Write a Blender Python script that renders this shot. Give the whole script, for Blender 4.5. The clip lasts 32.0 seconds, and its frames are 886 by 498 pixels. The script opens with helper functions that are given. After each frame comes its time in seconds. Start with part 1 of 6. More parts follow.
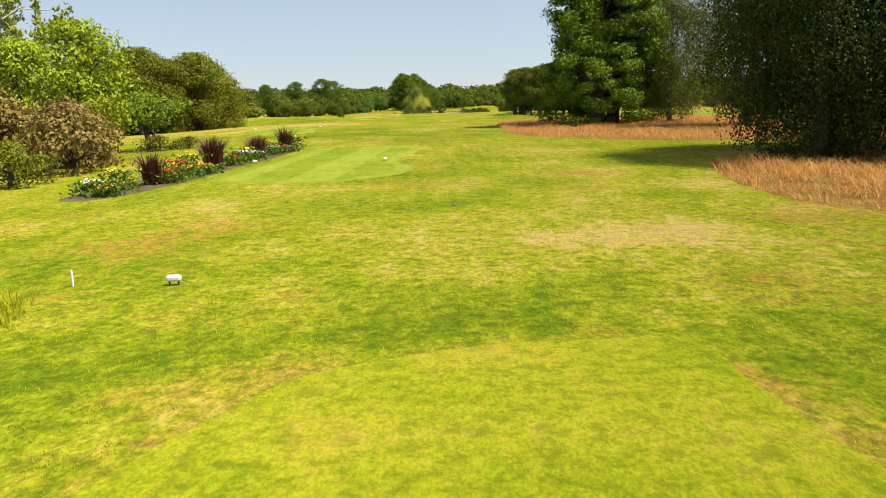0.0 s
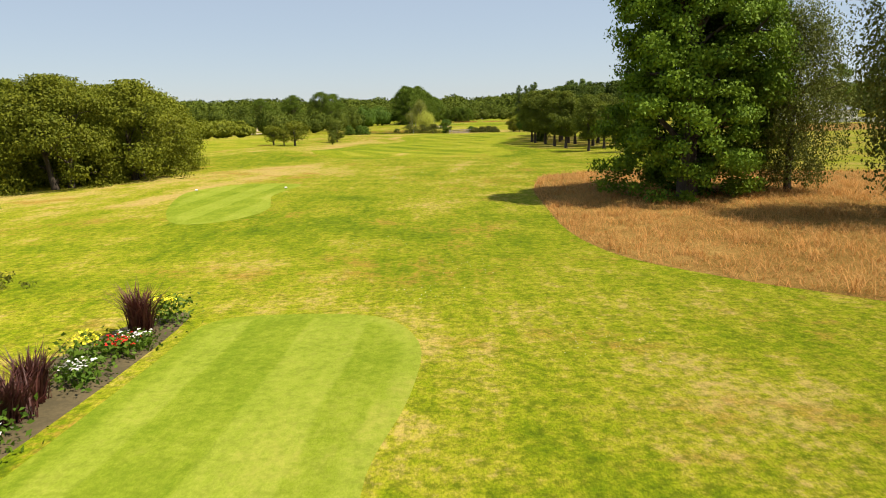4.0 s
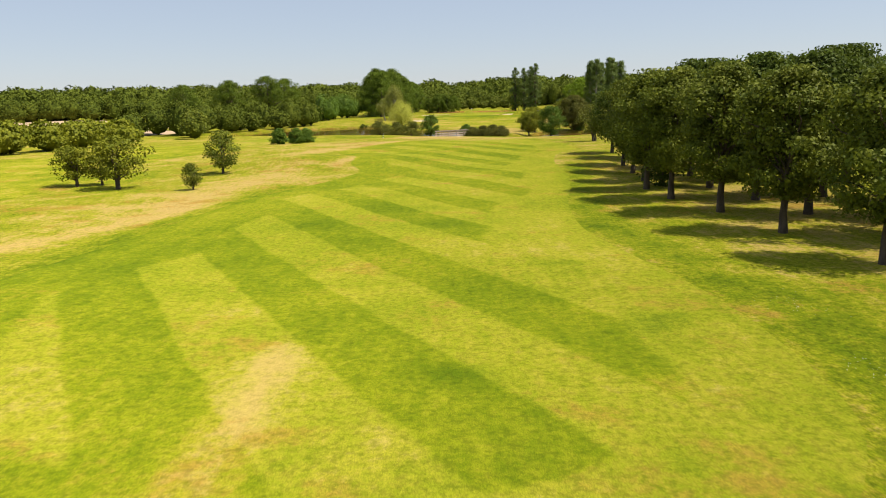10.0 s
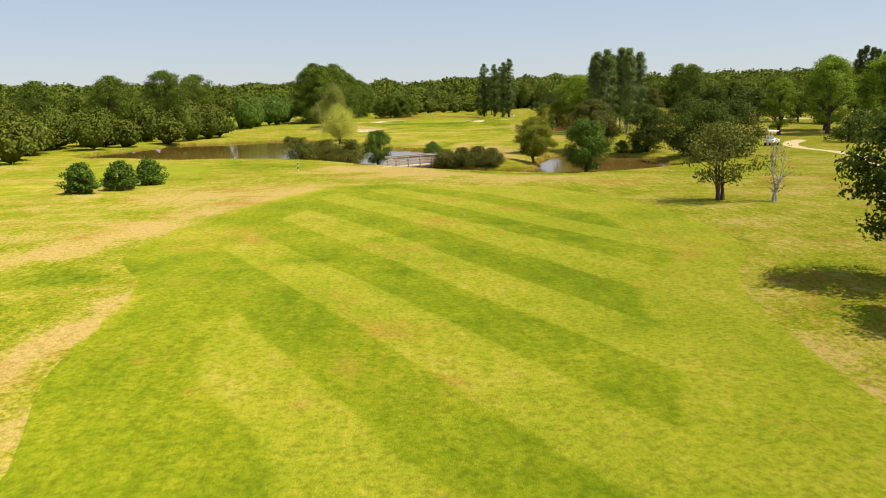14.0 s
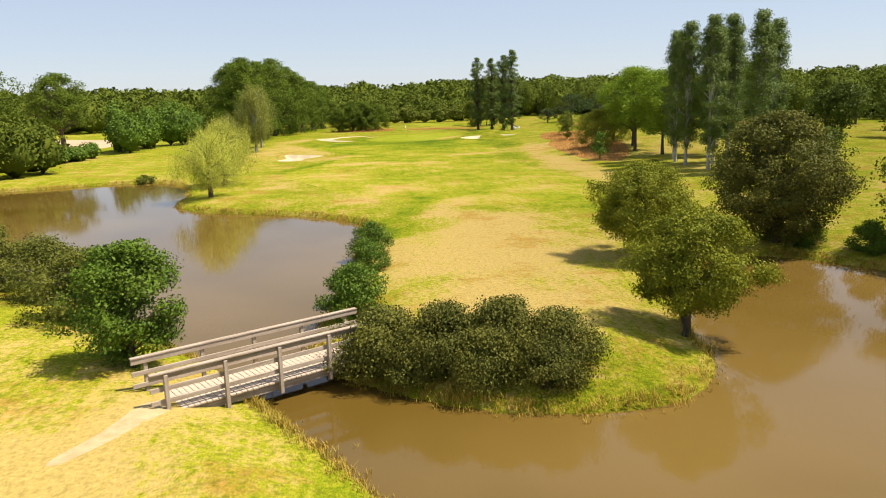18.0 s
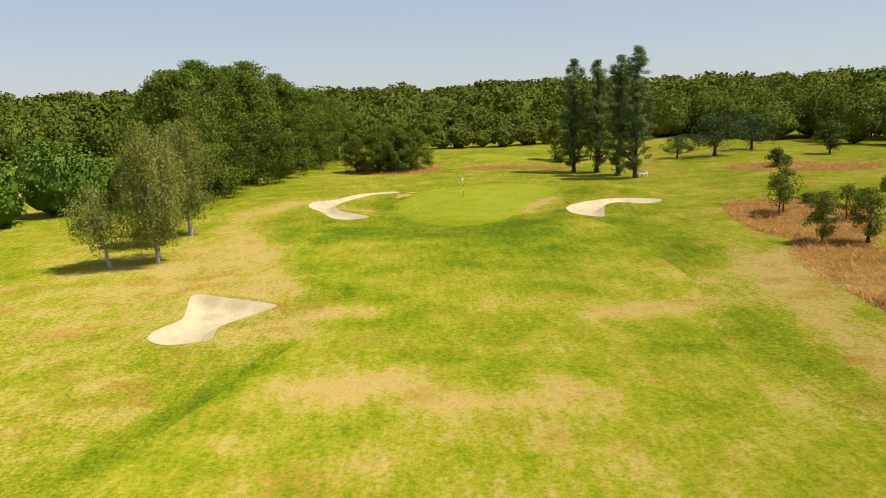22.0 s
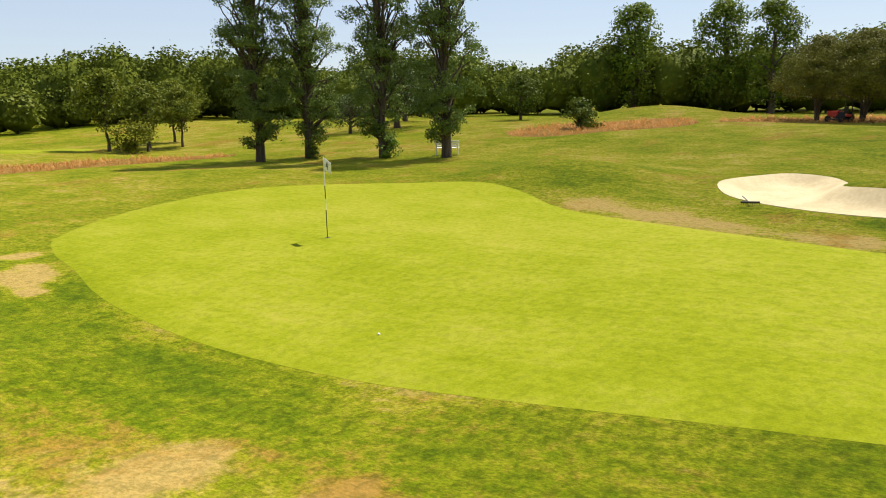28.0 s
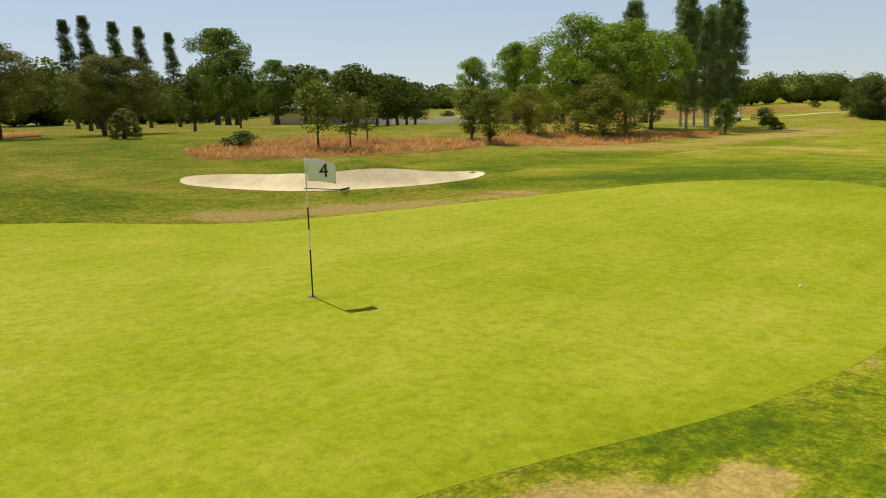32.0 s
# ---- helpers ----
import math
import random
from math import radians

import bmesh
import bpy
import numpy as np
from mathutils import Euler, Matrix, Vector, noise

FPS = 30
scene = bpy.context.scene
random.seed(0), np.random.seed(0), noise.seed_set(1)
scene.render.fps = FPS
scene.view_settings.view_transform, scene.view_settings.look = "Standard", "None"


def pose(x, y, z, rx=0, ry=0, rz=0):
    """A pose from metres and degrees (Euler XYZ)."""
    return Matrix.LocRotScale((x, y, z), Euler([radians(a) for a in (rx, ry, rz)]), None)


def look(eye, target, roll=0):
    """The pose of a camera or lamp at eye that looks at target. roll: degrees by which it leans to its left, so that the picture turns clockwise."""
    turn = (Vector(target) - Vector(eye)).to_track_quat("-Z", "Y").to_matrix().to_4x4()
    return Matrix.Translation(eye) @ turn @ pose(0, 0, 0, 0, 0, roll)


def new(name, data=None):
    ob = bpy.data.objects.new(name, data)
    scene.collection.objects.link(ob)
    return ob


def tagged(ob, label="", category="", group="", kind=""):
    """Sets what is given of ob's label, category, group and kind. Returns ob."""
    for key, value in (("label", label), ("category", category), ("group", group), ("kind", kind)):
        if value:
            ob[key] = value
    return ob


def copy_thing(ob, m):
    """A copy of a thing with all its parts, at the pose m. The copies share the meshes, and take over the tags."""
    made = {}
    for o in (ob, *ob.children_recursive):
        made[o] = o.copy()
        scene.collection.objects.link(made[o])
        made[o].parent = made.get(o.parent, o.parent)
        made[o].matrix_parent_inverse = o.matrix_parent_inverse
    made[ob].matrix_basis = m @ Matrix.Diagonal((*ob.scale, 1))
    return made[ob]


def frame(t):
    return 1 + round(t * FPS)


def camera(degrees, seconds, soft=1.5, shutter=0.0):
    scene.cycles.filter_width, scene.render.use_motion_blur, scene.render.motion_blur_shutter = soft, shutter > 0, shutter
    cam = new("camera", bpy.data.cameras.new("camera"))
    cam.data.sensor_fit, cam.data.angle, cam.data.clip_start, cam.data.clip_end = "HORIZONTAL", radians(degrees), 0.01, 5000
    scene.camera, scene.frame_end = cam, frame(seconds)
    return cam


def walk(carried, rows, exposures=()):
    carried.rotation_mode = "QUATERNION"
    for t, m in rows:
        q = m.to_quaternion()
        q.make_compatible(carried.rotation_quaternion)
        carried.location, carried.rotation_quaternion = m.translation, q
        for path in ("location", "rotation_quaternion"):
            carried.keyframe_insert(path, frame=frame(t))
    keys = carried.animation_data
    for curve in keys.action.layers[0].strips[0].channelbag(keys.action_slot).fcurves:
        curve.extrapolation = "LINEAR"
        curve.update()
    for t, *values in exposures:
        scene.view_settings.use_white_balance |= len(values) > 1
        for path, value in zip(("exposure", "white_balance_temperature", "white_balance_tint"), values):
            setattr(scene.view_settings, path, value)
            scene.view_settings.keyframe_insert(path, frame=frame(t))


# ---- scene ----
from mathutils.geometry import delaunay_2d_cdt

cam = camera(62.48, 32.0, 1.0, 0.1)
PATH = [
    (0, pose(0.000, -0.000, 4.050, 78.631, 1.388, -0.401)),
    (1, pose(-0.020, 2.000, 4.500, 78.850, 1.250, -0.300)),
    (2, pose(-0.185, 6.210, 4.843, 79.094, 1.123, -0.194)),
    (2.5, pose(-0.305, 8.329, 5.250, 79.154, 1.329, -0.188)),
    (4.5, pose(-0.315, 18.298, 6.560, 79.299, 1.205, -0.120)),
    (5, pose(-0.376, 21.450, 6.866, 79.316, 1.186, -0.141)),
    (6, pose(-0.537, 29.219, 7.666, 79.262, 1.190, -0.113)),
    (7, pose(-0.636, 38.470, 7.909, 79.165, 0.929, -0.001)),
    (8, pose(-0.833, 49.050, 8.038, 78.844, 0.951, -0.345)),
    (9, pose(-0.930, 60.286, 8.152, 78.277, 1.042, -1.019)),
    (10, pose(-1.125, 72.678, 7.443, 78.089, 1.412, -1.874)),
    (11, pose(-1.092, 85.029, 7.214, 77.970, 1.431, -2.649)),
    (12, pose(-1.109, 96.034, 7.612, 77.850, 1.226, -3.779)),
    (13, pose(-0.684, 107.291, 7.679, 77.956, 1.091, -4.651)),
    (14, pose(0.207, 119.374, 7.752, 78.051, 1.073, -5.494)),
    (14.5, pose(0.825, 126.067, 7.768, 78.083, 1.066, -5.897)),
    (16.5, pose(4.720, 155.457, 7.808, 78.204, 1.422, -6.355)),
    (17, pose(5.683, 162.461, 7.791, 78.268, 1.426, -6.384)),
    (17.5, pose(6.425, 169.254, 7.835, 78.321, 1.391, -6.539)),
    (18, pose(7.335, 176.065, 7.848, 78.351, 1.475, -6.507)),
    (18.5, pose(8.293, 183.086, 8.375, 78.295, 1.404, -5.895)),
    (19, pose(9.008, 190.721, 9.512, 78.356, 1.425, -3.654)),
    (19.5, pose(9.471, 198.706, 10.494, 78.550, 1.759, -2.525)),
    (20, pose(9.847, 205.956, 11.103, 78.607, 1.910, -2.576)),
    (21, pose(9.985, 220.856, 12.252, 78.191, 1.636, -2.887)),
    (22, pose(9.630, 236.011, 11.778, 78.183, 1.501, -3.230)),
    (23, pose(9.967, 251.706, 9.938, 78.138, 1.216, -3.129)),
    (24, pose(9.236, 268.454, 7.648, 78.165, 1.047, -4.906)),
    (24.5, pose(8.688, 276.279, 6.728, 78.330, 0.951, -9.960)),
    (25, pose(7.783, 282.397, 5.946, 78.409, 0.895, -16.091)),
    (25.5, pose(7.020, 286.980, 5.569, 78.465, 0.975, -21.762)),
    (26, pose(5.820, 290.520, 5.383, 78.491, 1.070, -28.609)),
    (26.5, pose(4.330, 293.520, 5.145, 78.420, 1.123, -36.086)),
    (28.5, pose(1.637, 305.591, 4.271, 78.540, 1.078, -63.593)),
    (29, pose(1.820, 309.199, 4.145, 78.651, 1.010, -71.662)),
    (29.5, pose(2.163, 312.482, 4.012, 78.857, 1.013, -81.200)),
    (30, pose(2.810, 315.314, 3.717, 79.095, 1.120, -92.529)),
    (30.5, pose(3.316, 317.481, 3.748, 78.927, 1.185, -103.993)),
    (31, pose(4.438, 319.395, 3.730, 78.824, 1.193, -115.994)),
    (31.5, pose(5.718, 320.913, 3.779, 78.809, 1.252, -126.927)),
    (32, pose(7.149, 322.252, 3.739, 78.966, 1.254, -137.560)),
]
walk(cam, PATH, [(0, 0.8, 6500, 11), (2, 0.76, 6500, 11), (5, 0.68, 6500, 13), (6, 0.76, 6500, 14), (8, 0.6, 6500, 15), (10, 0.66, 6500, 15), (14, 0.67, 6500, 14), (17, 0.58, 6500, 16), (18, 0.86, 6500, 16), (19, 0.78, 6500, 16), (20, 0.56, 6500, 15), (22, 0.56, 6500, 14), (23, 0.68, 6500, 13), (25, 0.9, 6500, 12), (26, 0.9, 6500, 12), (29, 0.86, 6500, 14), (31, 0.7, 6500, 12), (32, 0.55, 6500, 12)])
SKY, SUN = 0.074, 4.65
BRIDGE = (1.75, 173.4, 6.4, 176.3)
FLAG_TURN = -116

# ---- world, sun ----
world = bpy.data.worlds.new("sky")
scene.world = world
world.use_nodes = True
wn = world.node_tree.nodes
sky = wn.new("ShaderNodeTexSky")
sky.sky_type, sky.sun_disc = "NISHITA", False
sky.sun_elevation, sky.sun_rotation = radians(61), radians(101)
sky.air_density, sky.dust_density, sky.ozone_density = 0.9, 0.25, 1.6
wn["Background"].inputs[1].default_value = SKY
# summer haze whitens the sky towards one pale blue
haze = wn.new("ShaderNodeMix")
haze.data_type = "RGBA"
haze.inputs[0].default_value = 0.6
haze.inputs[7].default_value = (4.5, 5.2, 5.95, 1)
world.node_tree.links.new(sky.outputs[0], haze.inputs[6])
world.node_tree.links.new(haze.outputs[2], wn["Background"].inputs[0])
sun = new("sun", bpy.data.lights.new("sun", "SUN"))
sun.data.energy, sun.data.angle, sun.data.color = SUN, radians(0.6), (1.0, 0.93, 0.79)
sun.matrix_world = look((0, 0, 0), (-0.98 * math.cos(radians(61)), 0.2 * math.cos(radians(61)), -math.sin(radians(61))))

# ---- materials ----


def blank(name):
    m = bpy.data.materials.new(name)
    m.use_nodes = True
    b = m.node_tree.nodes["Principled BSDF"]
    return m, m.node_tree.nodes, m.node_tree.links, b


def noise_node(n, l, scale, detail=4.0, coord=None, rough=0.55, stretch=None):
    t = n.new("ShaderNodeTexNoise")
    t.inputs["Scale"].default_value, t.inputs["Detail"].default_value = scale, detail
    t.inputs["Roughness"].default_value = rough
    if coord is not None:
        if stretch:
            mp = n.new("ShaderNodeMapping")
            mp.inputs["Scale"].default_value = stretch
            l.new(coord, mp.inputs[0])
            coord = mp.outputs[0]
        l.new(coord, t.inputs["Vector"])
    return t.outputs["Fac"]


def step(n, l, value, a, b):
    r = n.new("ShaderNodeMapRange")
    r.interpolation_type = "SMOOTHSTEP"
    l.new(value, r.inputs[0])
    r.inputs[1].default_value, r.inputs[2].default_value = a, b
    return r.outputs[0]


def mix(n, l, fac, a, b):
    m = n.new("ShaderNodeMix")
    m.data_type = "RGBA"
    for sock, v in ((m.inputs[0], fac), (m.inputs[6], a), (m.inputs[7], b)):
        if isinstance(v, (int, float)):
            sock.default_value = v
        elif isinstance(v, tuple):
            sock.default_value = (*v, 1)
        else:
            l.new(v, sock)
    return m.outputs[2]


def maths(n, l, op, a, b):
    m = n.new("ShaderNodeMath")
    m.operation = op
    for sock, v in ((m.inputs[0], a), (m.inputs[1], b)):
        if isinstance(v, (int, float)):
            sock.default_value = v
        else:
            l.new(v, sock)
    return m.outputs[0]


def ramp_color(n, l, value, stops):
    """Colours along a value from 0 to 1."""
    r = n.new("ShaderNodeValToRGB")
    el = r.color_ramp.elements
    while len(el) < len(stops):
        el.new(0.5)
    for e, (p, c) in zip(el, stops):
        e.position, e.color = p, (*c, 1)
    l.new(value, r.inputs[0])
    return r.outputs[0]


TURF = ((0.095, 0.15, 0.004), (0.16, 0.21, 0.005), (0.255, 0.285, 0.009), (0.36, 0.335, 0.022), (0.455, 0.35, 0.08), (0.48, 0.34, 0.105))


def grass(name, tones, dryness, big=0.06, mid=0.42, fine=26.0, rough=1.0, rust=0.0, stripe=None, bump=0.3, grain=1.0, back=1.0):
    """Turf: one ragged field of many scales runs from lush green over yellow-green to straw, with scorch, mowing streaks and blades."""
    m, n, l, b = blank(name)
    pos = n.new("ShaderNodeNewGeometry").outputs["Position"]
    at = n.new("ShaderNodeAttribute")
    at.attribute_name = "dry"
    n1 = noise_node(n, l, big, 4, pos, 0.55)
    n2 = noise_node(n, l, mid, 6, pos, 0.62)
    n3 = noise_node(n, l, mid * 10.0, 8, pos, 0.76)
    n4 = noise_node(n, l, mid * 2.6, 5, pos, 0.68, (2.6, 0.5, 1.0))
    w = maths(n, l, "ADD", maths(n, l, "MULTIPLY", n1, 0.22), maths(n, l, "MULTIPLY", n2, 0.27))
    w = maths(n, l, "ADD", w, maths(n, l, "ADD", maths(n, l, "MULTIPLY", n3, 0.33), maths(n, l, "MULTIPLY", n4, 0.18)))
    w = maths(n, l, "MULTIPLY", maths(n, l, "SUBTRACT", w, 0.5), 4.6 * rough)
    up = maths(n, l, "MULTIPLY", maths(n, l, "MAXIMUM", at.outputs["Fac"], 0.0), 0.38)
    down = maths(n, l, "MULTIPLY", maths(n, l, "MINIMUM", at.outputs["Fac"], 0.0), 0.20)
    w = maths(n, l, "ADD", w, maths(n, l, "ADD", up, down))
    w = maths(n, l, "ADD", w, dryness)
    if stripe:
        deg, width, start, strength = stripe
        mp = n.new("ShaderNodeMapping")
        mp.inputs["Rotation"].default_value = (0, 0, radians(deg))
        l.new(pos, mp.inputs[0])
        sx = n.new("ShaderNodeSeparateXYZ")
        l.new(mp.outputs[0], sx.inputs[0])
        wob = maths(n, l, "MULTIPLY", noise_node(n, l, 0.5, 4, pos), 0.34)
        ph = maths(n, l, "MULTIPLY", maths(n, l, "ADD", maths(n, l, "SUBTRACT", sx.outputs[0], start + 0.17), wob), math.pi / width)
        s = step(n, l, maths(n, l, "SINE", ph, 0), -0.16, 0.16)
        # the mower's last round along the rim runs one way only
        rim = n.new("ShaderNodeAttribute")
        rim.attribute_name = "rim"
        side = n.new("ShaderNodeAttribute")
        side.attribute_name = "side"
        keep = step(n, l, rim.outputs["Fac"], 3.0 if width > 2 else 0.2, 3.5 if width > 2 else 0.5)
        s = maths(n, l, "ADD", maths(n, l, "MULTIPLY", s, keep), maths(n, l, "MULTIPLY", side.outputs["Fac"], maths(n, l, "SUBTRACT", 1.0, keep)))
        # bent blades catch more or less light; the stripes put this into colour
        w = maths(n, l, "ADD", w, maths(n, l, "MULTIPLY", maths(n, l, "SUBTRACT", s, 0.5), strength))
    col = ramp_color(n, l, w, list(zip((0.0, 0.2, 0.42, 0.62, 0.82, 1.0), tones)))
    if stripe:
        # blades bent towards the light look paler and smoother; that sheen is painted in
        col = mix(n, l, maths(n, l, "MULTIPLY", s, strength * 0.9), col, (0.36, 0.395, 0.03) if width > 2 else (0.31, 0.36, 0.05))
    if rust > 0:
        ru = step(n, l, noise_node(n, l, 0.23, 8, pos, 0.72, (1.0, 1.3, 1.0)), 0.52, 0.64)
        dr = step(n, l, w, 0.3, 0.62)
        col = mix(n, l, maths(n, l, "MULTIPLY", maths(n, l, "MULTIPLY", ru, dr), rust), col, (0.37, 0.205, 0.035))
    # tufts a hand across, then single blades, with shade between painted dark
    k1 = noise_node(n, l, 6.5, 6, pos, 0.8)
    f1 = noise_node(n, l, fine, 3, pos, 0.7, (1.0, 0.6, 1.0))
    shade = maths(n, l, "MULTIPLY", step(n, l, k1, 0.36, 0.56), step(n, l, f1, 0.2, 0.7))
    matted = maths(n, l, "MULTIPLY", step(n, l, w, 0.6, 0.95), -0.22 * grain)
    shaded = mix(n, l, maths(n, l, "ADD", matted, 0.72 * grain), col, (0.04, 0.06, 0.004))
    col = mix(n, l, shade, shaded, col)
    l.new(col, b.inputs["Base Color"])
    b.inputs["Roughness"].default_value = 0.95
    b.inputs["Diffuse Roughness"].default_value = back
    b.inputs["Specular IOR Level"].default_value = 0.03
    bp = n.new("ShaderNodeBump")
    bp.inputs["Strength"].default_value, bp.inputs["Distance"].default_value = bump, 0.06
    l.new(maths(n, l, "ADD", maths(n, l, "ADD", f1, k1), maths(n, l, "MULTIPLY", n3, 1.5)), bp.inputs["Height"])
    l.new(bp.outputs[0], b.inputs["Normal"])
    return m


def leafy(name, dark, light, glow=0.35, tint=0.25, sheen=0.1):
    """Leaves: colour differs leaf by leaf and tree by tree, some light passes through."""
    dark = tuple(c * k for c, k in zip(dark, (1.1, 1.0, 0.9)))
    light = tuple(min(c * k, 0.85) for c, k in zip(light, (1.45, 1.3, 1.0)))
    m, n, l, b = blank(name)
    geo, info = n.new("ShaderNodeNewGeometry"), n.new("ShaderNodeObjectInfo")
    rnd = maths(n, l, "ADD", maths(n, l, "MULTIPLY", geo.outputs["Random Per Island"], 0.5), 0.2)
    col = mix(n, l, rnd, dark, light)
    pos = geo.outputs["Position"]
    clump = step(n, l, noise_node(n, l, 1.1, 3, pos), 0.4, 0.6)
    col = mix(n, l, maths(n, l, "MULTIPLY", clump, 0.35), col, (light[0] * 1.2, light[1] * 1.1, light[2]))
    hs = n.new("ShaderNodeHueSaturation")
    l.new(col, hs.inputs["Color"])
    l.new(maths(n, l, "ADD", maths(n, l, "MULTIPLY", info.outputs["Random"], tint), 1 - tint / 2), hs.inputs["Value"])
    l.new(hs.outputs[0], b.inputs["Base Color"])
    b.inputs["Roughness"].default_value = 0.6
    b.inputs["Specular IOR Level"].default_value = sheen
    tr = n.new("ShaderNodeBsdfTranslucent")
    l.new(hs.outputs[0], tr.inputs[0])
    ms = n.new("ShaderNodeMixShader")
    ms.inputs[0].default_value = glow * 0.75
    l.new(b.outputs[0], ms.inputs[1])
    l.new(tr.outputs[0], ms.inputs[2])
    l.new(ms.outputs[0], n["Material Output"].inputs[0])
    return m


def rough_mat(name, a, b2, scale=3.0, rough=0.8, bump=0.3, stretch=None, metal=0.0, dist=0.02):
    """Any plain worn surface: two colours, two scales of grain, relief."""
    m, n, l, b = blank(name)
    pos = n.new("ShaderNodeTexCoord").outputs["Object"]
    f1 = noise_node(n, l, scale, 5, pos, 0.6, stretch)
    f2 = noise_node(n, l, scale * 9, 3, pos, 0.6, stretch)
    f = maths(n, l, "ADD", maths(n, l, "MULTIPLY", f1, 0.65), maths(n, l, "MULTIPLY", f2, 0.35))
    l.new(mix(n, l, step(n, l, f, 0.35, 0.65), a, b2), b.inputs["Base Color"])
    b.inputs["Roughness"].default_value, b.inputs["Metallic"].default_value = rough, metal
    b.inputs["Specular IOR Level"].default_value = 0.3
    bp = n.new("ShaderNodeBump")
    bp.inputs["Strength"].default_value, bp.inputs["Distance"].default_value = bump, dist
    l.new(f, bp.inputs["Height"])
    l.new(bp.outputs[0], b.inputs["Normal"])
    return m


GREEN_TONES = ((0.155, 0.19, 0.005), (0.19, 0.222, 0.006), (0.225, 0.255, 0.011), (0.26, 0.275, 0.020), (0.285, 0.28, 0.032), (0.29, 0.26, 0.04))
TEE_TONES = ((0.13, 0.19, 0.010), (0.17, 0.225, 0.013), (0.215, 0.265, 0.018), (0.26, 0.30, 0.028), (0.30, 0.31, 0.04), (0.32, 0.30, 0.05))
FESCUE_TONES = ((0.22, 0.13, 0.03), (0.29, 0.155, 0.04), (0.34, 0.18, 0.05), (0.38, 0.21, 0.06), (0.42, 0.25, 0.075), (0.44, 0.28, 0.085))
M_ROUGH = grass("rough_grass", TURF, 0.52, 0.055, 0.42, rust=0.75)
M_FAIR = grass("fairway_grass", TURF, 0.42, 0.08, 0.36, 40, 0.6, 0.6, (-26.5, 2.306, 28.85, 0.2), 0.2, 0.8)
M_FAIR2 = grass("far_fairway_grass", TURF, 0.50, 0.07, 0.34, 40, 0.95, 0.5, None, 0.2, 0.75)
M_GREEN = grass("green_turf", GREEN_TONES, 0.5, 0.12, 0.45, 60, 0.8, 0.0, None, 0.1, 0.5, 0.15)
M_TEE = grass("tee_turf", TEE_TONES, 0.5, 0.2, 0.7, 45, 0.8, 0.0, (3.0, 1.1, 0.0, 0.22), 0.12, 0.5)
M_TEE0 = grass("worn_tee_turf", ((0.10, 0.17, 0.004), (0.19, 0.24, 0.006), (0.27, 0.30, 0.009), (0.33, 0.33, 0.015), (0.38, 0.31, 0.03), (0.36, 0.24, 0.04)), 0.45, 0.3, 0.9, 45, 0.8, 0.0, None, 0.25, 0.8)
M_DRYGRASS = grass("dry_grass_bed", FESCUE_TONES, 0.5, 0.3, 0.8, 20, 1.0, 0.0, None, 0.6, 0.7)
M_STRAW = rough_mat("stubble_field", (0.38, 0.27, 0.16), (0.46, 0.34, 0.21), 0.05, 0.9)
M_SAND = rough_mat("bunker_sand", (0.365, 0.3, 0.172), (0.465, 0.39, 0.24), 0.9, 0.95, 0.2, None, 0.0, 0.03)
M_PATH = rough_mat("gravel_path", (0.34, 0.26, 0.12), (0.43, 0.345, 0.185), 3.0, 0.95)
M_BARK = rough_mat("bark", (0.05, 0.037, 0.025), (0.12, 0.092, 0.065), 2.5, 0.9, 0.8, (3, 3, 0.5), 0, 0.05)
M_BIRCH = rough_mat("birch_bark", (0.25, 0.23, 0.2), (0.5, 0.48, 0.44), 2.0, 0.8, 0.4, (1, 1, 4))
M_TIMBER = rough_mat("weathered_timber", (0.26, 0.20, 0.14), (0.42, 0.35, 0.27), 3.0, 0.85, 0.4, (0.4, 4, 4))
M_DECK = rough_mat("deck_timber", (0.40, 0.31, 0.22), (0.52, 0.42, 0.31), 3.0, 0.85, 0.4)
M_WHITE = rough_mat("white_paint", (0.74, 0.74, 0.72), (0.82, 0.82, 0.8), 4.0, 0.5, 0.05)
M_BLACK = rough_mat("black_paint", (0.02, 0.02, 0.02), (0.04, 0.04, 0.04), 4.0, 0.5, 0.05)
M_RENDER = rough_mat("white_render", (0.68, 0.66, 0.61), (0.78, 0.76, 0.72), 0.6, 0.9, 0.1)
M_SLATE = rough_mat("slate_roof", (0.10, 0.11, 0.125), (0.17, 0.18, 0.2), 1.5, 0.7, 0.3)
M_GLASS = rough_mat("dark_window_glass", (0.02, 0.025, 0.03), (0.04, 0.045, 0.05), 0.4, 0.08, 0.0)
M_RED = rough_mat("red_paint", (0.45, 0.03, 0.02), (0.55, 0.05, 0.03), 3, 0.4, 0.05)
M_RUBBER = rough_mat("rubber", (0.015, 0.015, 0.015), (0.03, 0.03, 0.03), 8, 0.8)
M_EARTH = rough_mat("bank_earth", (0.07, 0.055, 0.025), (0.12, 0.09, 0.04), 2, 0.95, 0.6)
